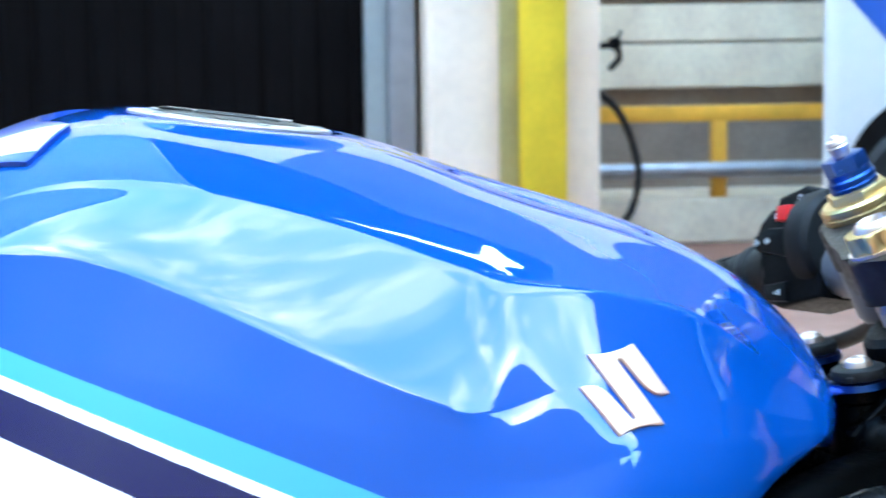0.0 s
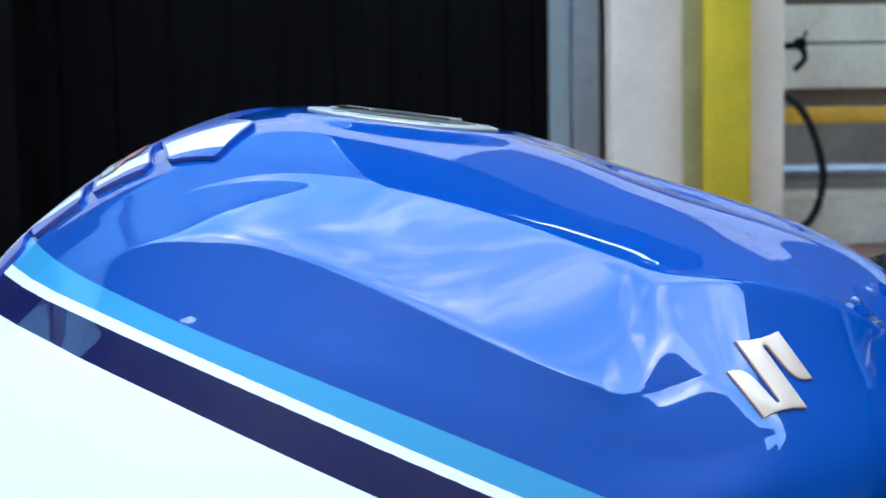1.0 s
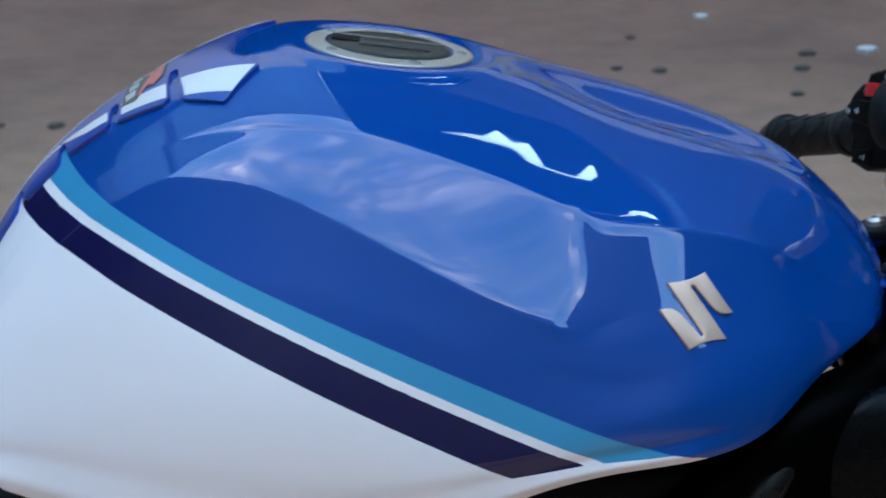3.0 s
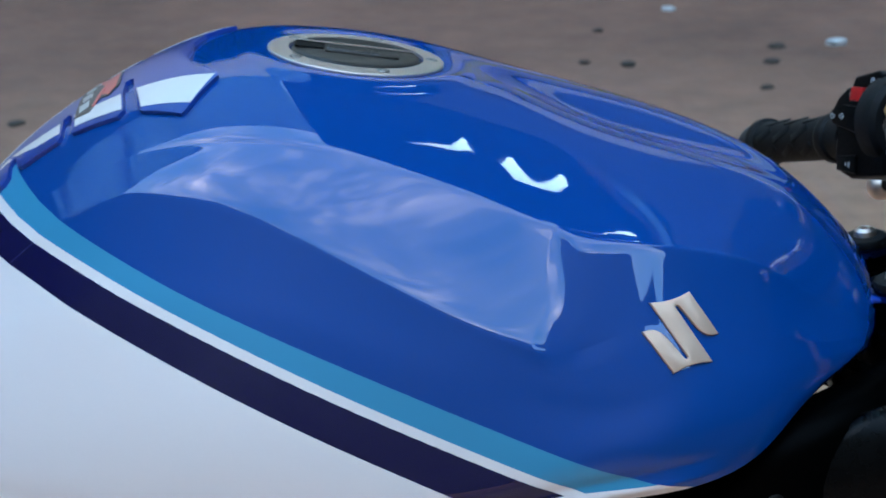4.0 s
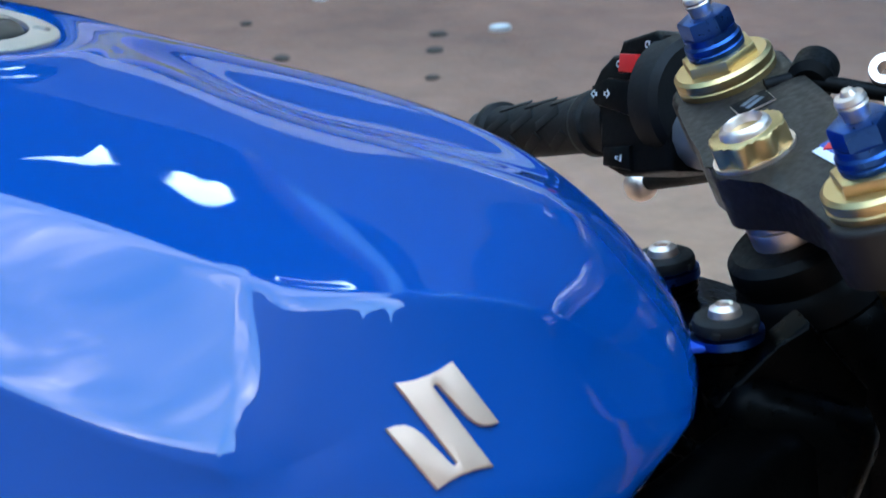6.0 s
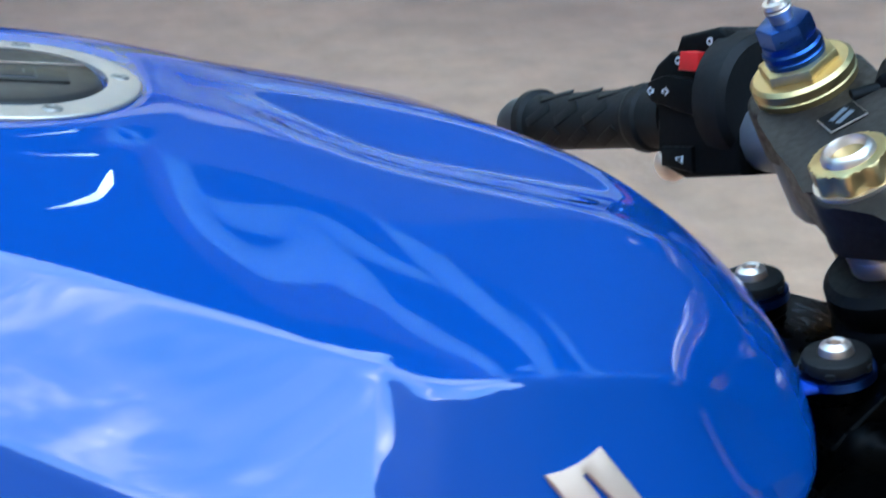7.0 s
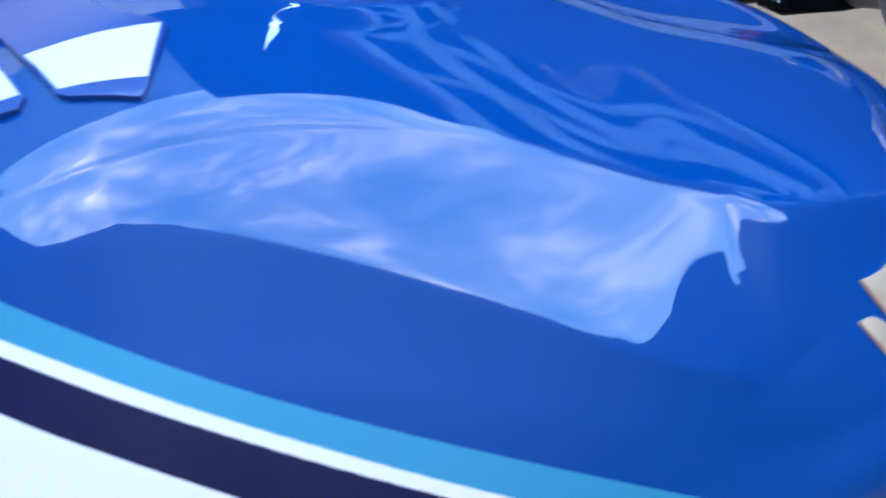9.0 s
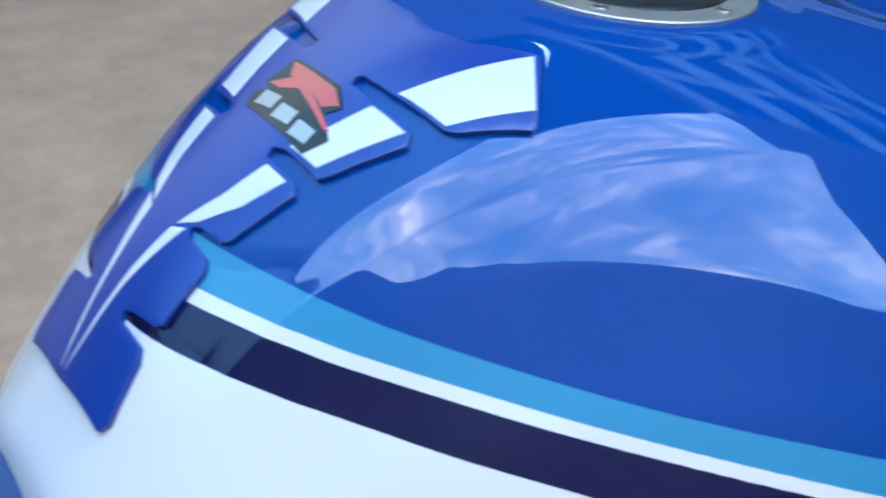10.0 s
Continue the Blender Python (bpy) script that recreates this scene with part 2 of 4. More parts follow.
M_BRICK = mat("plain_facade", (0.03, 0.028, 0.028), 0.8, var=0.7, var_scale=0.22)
M_FORKGOLD = mat("gold_fork_leg", (0.42, 0.27, 0.08), 0.3, 1.0, var=0.15, var_scale=30, rough_var=0.08)
M_TABBLUE = mat("blue_painted_tab", (0.004, 0.06, 0.42), 0.4, coat=0.8, var=0.1, var_scale=40)
M_STICKBLUE = mat("blue_sticker", (0.02, 0.06, 0.30), 0.45, var=0.1, var_scale=40)
M_CANOPY = mat("dark_roof_sheet", (0.15, 0.175, 0.20), 0.6, var=0.3, var_scale=3)
M_ROOFLIGHT = mat("milky_plastic", (0.6, 0.6, 0.62), 0.6, var=0.08, var_scale=3)
milky = M_ROOFLIGHT.node_tree.nodes.new("ShaderNodeBsdfTranslucent")
milky.inputs["Color"].default_value = (0.37, 0.47, 0.54, 1)
M_ROOFLIGHT.node_tree.links.new(milky.outputs["BSDF"], M_ROOFLIGHT.node_tree.nodes["Material Output"].inputs["Surface"])
M_BEAM = mat("pale_steel_paint", (0.82, 0.80, 0.80), 0.6, var=0.1, var_scale=4)
M_VANBLUE = mat("blue_van_stripe", (0.01, 0.10, 0.45), 0.4, coat=0.5, var=0.06, var_scale=3)
M_CLOD = mat("dark_dirt", (0.07, 0.052, 0.04), 0.9, var=0.4, var_scale=60, bump=0.002, bump_scale=200)
M_EARTH = mat("red_brown_earth", (0.16, 0.075, 0.045), 0.95, var=0.35, var_scale=20, bump=0.006, bump_scale=60)
M_MOSS = mat("dark_moss", (0.05, 0.055, 0.02), 0.95, var=0.4, var_scale=30, bump=0.008, bump_scale=90)
M_PAPER = mat("paper_scrap", (0.75, 0.73, 0.70), 0.8, var=0.1, var_scale=30)


# ---- mesh helpers ----


def part(name, bm, material, parent=None, label="", smooth=True, sharp=35):
    me = bpy.data.meshes.new(name)
    bmesh.ops.recalc_face_normals(bm, faces=bm.faces)
    if smooth:
        for f in bm.faces:
            f.smooth = True
        for e in bm.edges:
            if len(e.link_faces) == 2 and e.calc_face_angle(0) > radians(sharp):
                e.smooth = False
    bm.to_mesh(me)
    bm.free()
    me.materials.append(material)
    ob = new(name, me)
    if parent is not None:
        ob.parent = parent
    return tagged(ob, label) if label else ob


def box(bm, size, m=Matrix(), bevel=0.0, seg=2):
    r = bmesh.ops.create_cube(bm, size=1, matrix=m @ Matrix.Diagonal((*size, 1)))
    if bevel > 0:
        es = {e for v in r["verts"] for e in v.link_edges}
        bmesh.ops.bevel(bm, geom=list(es), offset=bevel, segments=seg, profile=0.5, affect="EDGES", clamp_overlap=True)
    return bm


def lathe(bm, profile, m=Matrix(), n=40):
    """A turned body round the local z axis from (radius, height) pairs; radius 0 closes it."""
    rings = []
    for r, z in profile:
        if r < 1e-6:
            rings.append([bm.verts.new(m @ Vector((0, 0, z)))])
        else:
            rings.append([bm.verts.new(m @ Vector((r * math.cos(2 * math.pi * i / n), r * math.sin(2 * math.pi * i / n), z))) for i in range(n)])
    for a, b in zip(rings, rings[1:]):
        for i in range(n):
            j = (i + 1) % n
            if len(a) == 1 and len(b) == 1:
                continue
            if len(a) == 1:
                bm.faces.new((a[0], b[i], b[j]))
            elif len(b) == 1:
                bm.faces.new((a[i], a[j], b[0]))
            else:
                bm.faces.new((a[i], a[j], b[j], b[i]))
    return bm


def prism(bm, poly, z0, z1, m=Matrix(), bevel=0.0, seg=2):
    """A polygon in local xy drawn out from z0 to z1, with its top edge rounded."""
    lo = [bm.verts.new(m @ Vector((x, y, z0))) for x, y in poly]
    hi = [bm.verts.new(m @ Vector((x, y, z1))) for x, y in poly]
    bm.faces.new(lo[::-1])
    top = bm.faces.new(hi)
    for i in range(len(poly)):
        j = (i + 1) % len(poly)
        bm.faces.new((lo[i], lo[j], hi[j], hi[i]))
    if bevel > 0:
        bmesh.ops.bevel(bm, geom=list(top.edges), offset=bevel, segments=seg, profile=0.5, affect="EDGES", clamp_overlap=True)
    return bm


def tube(bm, path, radius, n=14, cap=True):
    """A round bar along a path; radius is one number or one a point."""
    pts = [Vector(p) for p in path]
    rad = [radius] * len(pts) if isinstance(radius, (int, float)) else radius
    up = Vector((0, 0, 1))
    rings = []
    for i, p in enumerate(pts):
        d = (pts[min(i + 1, len(pts) - 1)] - pts[max(i - 1, 0)]).normalized()
        s = d.cross(up if abs(d.z) < 0.95 else Vector((0, 1, 0))).normalized()
        t = s.cross(d)
        rings.append([bm.verts.new(p + rad[i] * (math.cos(2 * math.pi * k / n) * s + math.sin(2 * math.pi * k / n) * t)) for k in range(n)])
    for a, b in zip(rings, rings[1:]):
        for k in range(n):
            bm.faces.new((a[k], a[(k + 1) % n], b[(k + 1) % n], b[k]))
    if cap:
        bm.faces.new(rings[0][::-1])
        bm.faces.new(rings[-1])
    return bm


def smooth_path(points, k=8):
    p = np.array(points, float)
    return catmull(p, np.linspace(0, len(p) - 1, (len(p) - 1) * k + 1)).tolist()


def frame_at(origin, normal, along):
    """A pose with z on the normal and x as near as can be to along."""
    z = Vector(normal).normalized()
    x = (Vector(along) - z * Vector(along).dot(z)).normalized()
    m = Matrix((x, z.cross(x), z)).transposed().to_4x4()
    m.translation = origin
    return m


def ngon(r, n, turn=0.0):
    return [(r * math.cos(2 * math.pi * i / n + turn), r * math.sin(2 * math.pi * i / n + turn)) for i in range(n)]


# ---- tank form: ribs from the rear to the nose, each from the spine down to the lower edge (right half) ----
def rib(x, *yz):
    return [(x, y, z) for y, z in yz]


RIBS = [
    [(-0.335, 0, 0.84), (-0.335, -0.03, 0.838), (-0.333, -0.055, 0.83), (-0.33, -0.075, 0.82), (-0.327, -0.09, 0.81), (-0.325, -0.10, 0.80), (-0.322, -0.11, 0.79), (-0.32, -0.118, 0.783), (-0.318, -0.125, 0.776)],
    rib(-0.300, (0, 0.893), (-0.030, 0.890), (-0.055, 0.880), (-0.080, 0.862), (-0.100, 0.845), (-0.118, 0.825), (-0.132, 0.805), (-0.140, 0.790), (-0.145, 0.772)),
    rib(-0.265, (0, 0.945), (-0.030, 0.941), (-0.055, 0.930), (-0.080, 0.912), (-0.105, 0.890), (-0.128, 0.860), (-0.147, 0.825), (-0.158, 0.795), (-0.163, 0.768)),
    rib(-0.225, (0, 0.983), (-0.030, 0.980), (-0.060, 0.968), (-0.084, 0.953), (-0.108, 0.932), (-0.143, 0.890), (-0.170, 0.840), (-0.183, 0.800), (-0.186, 0.765)),
    rib(-0.180, (0, 1.014), (-0.045, 1.009), (-0.078, 0.997), (-0.100, 0.985), (-0.122, 0.966), (-0.165, 0.912), (-0.195, 0.850), (-0.208, 0.800), (-0.210, 0.760)),
    rib(-0.130, (0, 1.037), (-0.060, 1.032), (-0.099, 1.018), (-0.124, 1.001), (-0.145, 0.9865), (-0.186, 0.924), (-0.217, 0.860), (-0.230, 0.800), (-0.230, 0.757)),
    rib(-0.080, (0, 1.048), (-0.065, 1.0455), (-0.106, 1.0335), (-0.124, 1.020), (-0.1655, 0.9815), (-0.2045, 0.927), (-0.234, 0.862), (-0.245, 0.800), (-0.243, 0.755)),
    rib(-0.020, (0, 1.045), (-0.070, 1.0425), (-0.119, 1.0295), (-0.145, 1.011), (-0.1965, 0.963), (-0.2235, 0.9175), (-0.247, 0.855), (-0.255, 0.800), (-0.250, 0.757)),
    rib(0.040, (0, 1.035), (-0.060, 1.0345), (-0.124, 1.0165), (-0.164, 1.000), (-0.219, 0.940), (-0.236, 0.900), (-0.252, 0.845), (-0.258, 0.810), (-0.252, 0.778)),
    rib(0.085, (0, 1.0262), (-0.045, 1.0252), (-0.124, 1.0065), (-0.174, 0.986), (-0.227, 0.921), (-0.238, 0.885), (-0.252, 0.845), (-0.256, 0.820), (-0.252, 0.800)),
    rib(0.115, (0, 1.0140), (-0.042, 1.0152), (-0.124, 0.995), (-0.178, 0.976), (-0.231, 0.907), (-0.240, 0.880), (-0.251, 0.847), (-0.254, 0.826), (-0.251, 0.809)),
    rib(0.142, (0, 0.998), (-0.046, 1.005), (-0.128, 0.988), (-0.190, 0.9690), (-0.222, 0.914), (-0.241, 0.879), (-0.249, 0.850), (-0.251, 0.830), (-0.249, 0.815)),
    rib(0.172, (0, 0.986), (-0.050, 0.995), (-0.128, 0.982), (-0.192, 0.9635), (-0.217, 0.919), (-0.236, 0.885), (-0.246, 0.855), (-0.248, 0.834), (-0.246, 0.819)),
    rib(0.205, (0, 0.977), (-0.053, 0.985), (-0.122, 0.972), (-0.184, 0.957), (-0.208, 0.917), (-0.227, 0.889), (-0.239, 0.863), (-0.242, 0.840), (-0.241, 0.822)),
    rib(0.250, (0, 0.963), (-0.050, 0.969), (-0.110, 0.957), (-0.167, 0.943), (-0.192, 0.904), (-0.208, 0.879), (-0.2155, 0.860), (-0.2175, 0.843), (-0.2155, 0.830)),
    [(0.300, 0, 0.946), (0.298, -0.047, 0.945), (0.295, -0.10, 0.931), (0.290, -0.14, 0.911), (0.2865, -0.168, 0.889), (0.2845, -0.177, 0.877), (0.283, -0.182, 0.867), (0.282, -0.184, 0.859), (0.281, -0.183, 0.852)],
    [(0.340, 0, 0.907), (0.337, -0.045, 0.904), (0.332, -0.085, 0.895), (0.327, -0.115, 0.884), (0.322, -0.132, 0.875), (0.319, -0.141, 0.869), (0.317, -0.145, 0.865), (0.315, -0.147, 0.862), (0.313, -0.146, 0.859)],
    [(0.366, 0, 0.872), (0.363, -0.04, 0.871), (0.356, -0.072, 0.870), (0.349, -0.092, 0.869), (0.344, -0.104, 0.868), (0.341, -0.110, 0.867), (0.338, -0.113, 0.866), (0.336, -0.114, 0.865), (0.334, -0.113, 0.864)],
    [(0.360, 0, 0.852), (0.357, -0.038, 0.852), (0.350, -0.068, 0.853), (0.343, -0.088, 0.854), (0.338, -0.100, 0.855), (0.335, -0.106, 0.855), (0.332, -0.109, 0.856), (0.330, -0.110, 0.856), (0.328, -0.109, 0.856)],
]
CAP = np.array((-0.001, -0.010, 1.0415))
CAP_N = np.array((0.129, 0.025, 0.9913))


def catmull(p, s):
    """Points at the parameters s on the smooth curve through p (first axis)."""
    p = np.concatenate([2 * p[:1] - p[1:2], p, 2 * p[-1:] - p[-2:-1]])
    i = np.clip(np.floor(s).astype(int), 0, len(p) - 4)
    f = (s - i).reshape(-1, *[1] * (p.ndim - 1))
    a, b, c, d = p[i], p[i + 1], p[i + 2], p[i + 3]
    return 0.5 * (2 * b + (c - a) * f + (2 * a - 5 * b + 4 * c - d) * f * f + (3 * b - a - 3 * c + d) * f**3)


def creased(ribs):
    """The ribs with rows added for the knee recess: a nearly flat shelf between two creases and a steep wall under the lower one."""
    out = []
    for r in ribs:
        x = r[:, 0].mean()
        w = np.interp(x, (-0.19, -0.10, 0.11, 0.16), (0, 1, 1, 0))
        c, t1, t2, u, l, st, n, f, b = r
        face = np.array((0, u[2] - l[2], l[1] - u[1]))
        face = face / np.linalg.norm(face) * (1, -1, -1)
        s = (u + l) / 2 + face * SHELF_BULGE * w
        u0 = u + (t2 - u) * 0.25 + np.array((0, -0.0006, 0.0008)) * w
        l2 = l + (st - l) * 0.30
        l3 = l + (st - l) * 0.62
        out.append([c, t1, t2, u0, u, s, l, l2, l3, st, n, f, b])
    return np.array(out)


SHELF_BULGE = 0.0014


def across(row, n, folds=()):
    """n points a span on the smooth curve through unevenly spaced points, with a fold at the rows named."""
    d = np.linalg.norm(np.diff(row, axis=0), axis=1) ** 0.5
    v = np.diff(row, axis=0) / d[:, None]
    into, away = np.empty_like(row), np.empty_like(row)
    into[1:-1] = (v[:-1] * d[1:, None] + v[1:] * d[:-1, None]) / (d[1:] + d[:-1])[:, None]
    into[0], into[-1] = v[0], v[-1]
    away[:] = into
    for k in folds:
        into[k] = 2 * v[k - 1] - into[k - 1] if k - 1 not in folds else v[k - 1]
        away[k] = 2 * v[k] - into[k + 1] if k + 1 not in folds else v[k]
    f = (np.arange(n) / n)[:, None]
    out = []
    for i in range(len(d)):
        h = d[i]
        out.append((2 * f**3 - 3 * f**2 + 1) * row[i] + (f**3 - 2 * f**2 + f) * h * away[i] + (3 * f**2 - 2 * f**3) * row[i + 1] + (f**3 - f**2) * h * into[i + 1])
    return np.concatenate(out + [row[-1:]])


def fitted(ribs):
    """Two smooth bodies from the ribs: the rear one with the knee recess carried on forwards, and the front one carried on backwards."""
    rear, front = ribs.copy(), ribs.copy()
    x = ribs[:, 0, 0]
    for k in (2, 3, 4, 5):
        for axis in (1, 2):
            v = ribs[:, k, axis]
            c = np.polyfit(x[3:11], v[3:11], 3)
            end = np.polyval(np.polyder(c), 0.115)
            rear[3:11, k, axis] = np.polyval(c, x[3:11])
            if k > 2:
                rear[11:15, k, axis] = np.polyval(c, 0.115) + end * (x[11:15] - 0.115)
            c = np.polyfit(x[11:15], v[11:15], 2)
            slope = np.polyval(np.polyder(c), 0.15) * 0.6
            if k > 2:
                front[:11, k, axis] = np.polyval(c, 0.142) + slope * (x[:11] - 0.142)
            else:
                front[:11, k, axis] = rear[:11, k, axis]
    return rear, front


def skin(ribs, nu, n):
    """A faired grid over the whole skin from one set of ribs, nu along it and n to each span across."""
    ribs = creased(ribs)
    full = np.concatenate([ribs[:, :0:-1] * (1, -1, 1), ribs], axis=1)
    rows = np.array([across(r, n, (6, 8, 16, 18)) for r in full])
    # even the spacing along the tank by its mean distance
    d = np.full(len(rows) - 1, 0.0)
    d[:] = np.linalg.norm(np.diff(np.array(RIBS), axis=0), axis=2).mean(1)
    at = np.concatenate([[0], np.cumsum(d)])
    g = catmull(rows, np.interp(np.linspace(0, at[-1], nu), at, np.arange(len(at))))
    h = at[-1] / nu

    def fair(a, sigma):
        a = a.copy()
        for _ in range(int(2 * (sigma / h) ** 2)):
            a[1:-1] = a[1:-1] * 0.5 + (a[:-2] + a[2:]) * 0.25
        return a
    soft = fair(g, 0.026)
    g = soft + fair(g - soft, 0.026)
    for _ in range(max(2, int(0.03 * n * n))):
        g[:, 1:-1] = g[:, 1:-1] * 0.5 + (g[:, :-2] + g[:, 2:]) * 0.25
    return g


def tank_grid(nu, n):
    """A grid of points over the whole tank skin, from the left edge to the right."""
    rear, front = (skin(r, nu, n) for r in fitted(np.array(RIBS)))
    row = np.abs(np.arange(rear.shape[1]) / n - 12)[None, :]
    # the recess ends in front at a crisp slanting edge
    x = rear[..., 0]
    edge = np.interp(row, (3, 4, 6, 7, 9, 12), (0.129, 0.124, 0.108, 0.116, 0.155, 0.18))
    k = np.clip((x - edge) / 0.055, 0, 1)
    sharp = 1 - (1 - k) ** 2
    k = np.clip((x - edge + 0.05) / 0.12, 0, 1)
    mild = k * k * (3 - 2 * k)
    blend = np.interp(row, (3.4, 4.2, 6.2, 7.5), (0, 1, 1, 0))
    q = (sharp * blend + mild * (1 - blend))[..., None]
    g = rear * (1 - q) + front * q
    # in front of the recess the skin swells into the cheek that carries the badge
    k = np.clip((g[..., 0] - 0.124) / 0.016, 0, 1)
    swell = np.where(g[..., 0] < 0.140, k * k * (3 - 2 * k), np.exp(-((g[..., 0] - 0.140) / 0.0125) ** 2 / 2)) * np.interp(row, (3.6, 4.25, 6.3, 7.2), (0, 0.0024, -0.0008, 0))
    g[..., 1] += np.sign(g[..., 1]) * swell * 0.85
    g[..., 2] += swell * 0.5
    # the shoulder above the recess runs forward without a hollow
    g[..., 2] += 0.0024 * np.exp(-((g[..., 0] - 0.128) / 0.024) ** 2 / 2) * np.interp(row, (0.9, 1.6, 2.6, 3.8), (0, 0.8, 1, 0))
    # a flat seat for the filler cap
    plane = CAP[2] - 0.0006 - (CAP_N[0] * (g[..., 0] - CAP[0]) + CAP_N[1] * (g[..., 1] - CAP[1])) / CAP_N[2]
    r = np.hypot(g[..., 0] - CAP[0], g[..., 1] - CAP[1])
    k = np.clip((0.084 - r) / 0.022, 0, 1)
    k = k * k * (3 - 2 * k) * (g[..., 2] > 0.98)
    g[..., 2] += k * (plane - g[..., 2])
    return g



# ---- setting ----
def setting(name, bm, material, label, category, smooth=False):
    return tagged(part(name, bm, material, None, "", smooth), label, category, kind="structure")


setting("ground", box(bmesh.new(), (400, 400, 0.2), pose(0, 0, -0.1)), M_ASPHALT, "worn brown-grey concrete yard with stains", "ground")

WALL_Y = 7.1
# garage building: pillars, shutter, post, bay with concrete wall
setting("wall_north", box(bmesh.new(), (11.2, 0.5, 9.0), pose(-3.9, WALL_Y + 1.5, 4.5)), M_CREAM, "cream rendered facade of a garage building", "wall")
# unseen piece of facade, added in a dull tone to darken the tank's reflection
setting("wall_north_east", box(bmesh.new(), (7.2, 0.5, 9.0), pose(5.3, WALL_Y + 1.5, 4.5)), M_DULLWALL, "unseen facade beyond the bay, toned dull brown for darker reflections", "wall")
setting("pillar_left", box(bmesh.new(), (1.2, 0.9, 3.2), pose(-2.425, WALL_Y + 0.45, 1.6), 0.02), M_CREAM, "cream painted concrete pillar with dirty foot", "pillar")
setting("pillar_right", box(bmesh.new(), (0.701, 0.9, 3.2), pose(1.051, WALL_Y + 0.45, 1.6), 0.02), M_CREAM, "cream painted concrete pillar with dirty foot", "pillar")
setting("lintel", box(bmesh.new(), (6.0, 0.9, 1.2), pose(0.1, WALL_Y + 0.45, 3.8), 0.02), M_CREAM, "cream rendered lintel above the garage door", "wall")


def shutter():
    ob = tagged(new("roller_shutter"), "black ribbed metal garage shutter, closed", "shutter", kind="structure")
    w = 2.66
    n = 11
    for i in range(n):
        x = -1.88 + w / n * (i + 0.5)
        bm = bmesh.new()
        prism(bm, [(-w / n / 2, 0), (-w / n / 2 + 0.03, -0.016), (-0.02, -0.016), (0.0, -0.010), (0.02, -0.016), (w / n / 2 - 0.03, -0.016), (w / n / 2, 0), (w / n / 2, 0.02), (-w / n / 2, 0.02)], 0.0, 3.2)
        bm.transform(pose(x, WALL_Y + 0.55, 0.01))
        part("panel", bm, M_DOOR, ob, smooth=False)
    return ob


shutter()


def guide_post():
    ob = tagged(new("door_guide_post"), "galvanised steel guide post beside the shutter", "post", kind="structure")
    part("channel", box(bmesh.new(), (0.09, 0.12, 3.2), pose(0.514, WALL_Y + 0.40, 1.6), 0.008), M_GREYPAINT, ob, "grey painted channel", smooth=False)
    part("post", box(bmesh.new(), (0.114, 0.12, 3.2), pose(0.618, WALL_Y + 0.34, 1.6), 0.01), M_GALV, ob, "galvanised face")
    part("rail_cover", box(bmesh.new(), (0.11, 0.52, 3.2), pose(-1.768, WALL_Y + 0.285, 1.6), 0.004), M_DOOR, ob, "black cover of the far guide", smooth=False)
    return ob


guide_post()
bumper = tagged(new("bumper_post"), "yellow painted protection post against the pillar", "post", kind="structure")
part("face", box(bmesh.new(), (0.188, 0.16, 3.0), pose(1.148, WALL_Y - 0.085, 1.5), 0.012), M_YELLOW, bumper)
# side of the same post, its shade put into a duller yellow
part("side", box(bmesh.new(), (0.07, 0.12, 3.0), pose(1.02, WALL_Y - 0.065, 1.5), 0.006), M_YELLOWSIDE, bumper, "ochre edge, the yellow darkened for the shaded side")

# bay to the right of the pillar
for z0, z1 in ((0.655, 0.851), (0.862, 1.027)):
    setting("bay_wall", box(bmesh.new(), (3.2, 0.3, z1 - z0), pose(3.04, WALL_Y + 1.05, (z0 + z1) / 2), 0.006), M_CONCRETE, "stained cream concrete block course", "wall")
# open joint and wall under the ledge take the shade from their colour
setting("bay_recess", box(bmesh.new(), (3.2, 0.3, 0.462), pose(3.04, WALL_Y + 1.13, 0.877)), M_CONCSHADE, "dark open joint in the concrete wall", "wall")
setting("bay_wall_upper", box(bmesh.new(), (3.2, 0.3, 1.95), pose(3.04, WALL_Y + 1.05, 2.063)), M_CONCRETE, "stained cream concrete wall", "wall")
setting("bay_wall_lower", box(bmesh.new(), (3.2, 0.3, 0.646), pose(3.04, WALL_Y + 1.13, 0.323)), M_CONCSHADE, "concrete under the ledge, with shade in its darker colour", "wall")
setting("bay_step", box(bmesh.new(), (3.2, 0.5, 0.195), pose(3.04, WALL_Y + 0.75, 0.0975), 0.01), M_CONCRETE, "low worn concrete step", "step")
rail = tagged(new("guard_rail"), "orange painted steel rail with a grey pipe below", "rail")
part("top_rail", box(bmesh.new(), (3.0, 0.05, 0.069), pose(2.95, WALL_Y + 0.55, 0.56), 0.008), M_ORANGE, rail)
part("post", box(bmesh.new(), (0.068, 0.05, 0.331), pose(2.01, WALL_Y + 0.55, 0.361), 0.006), M_ORANGE, rail)
part("pipe", tube(bmesh.new(), [(1.414, WALL_Y + 0.49, 0.321), (4.5, WALL_Y + 0.49, 0.321)], 0.034), M_GALV, rail, "grey galvanised pipe")
hose = tagged(part("hose", tube(bmesh.new(), smooth_path([(1.382, WALL_Y + 0.32, 0.676), (1.445, WALL_Y + 0.3, 0.665), (1.519, WALL_Y + 0.28, 0.597), (1.577, WALL_Y + 0.27, 0.475), (1.606, WALL_Y + 0.26, 0.322), (1.569, WALL_Y + 0.24, 0.174), (1.493, WALL_Y + 0.22, 0.111), (1.382, WALL_Y + 0.2, 0.148)]), 0.0165), M_RUBBER), "black rubber hose hanging beside the pillar", "hose")

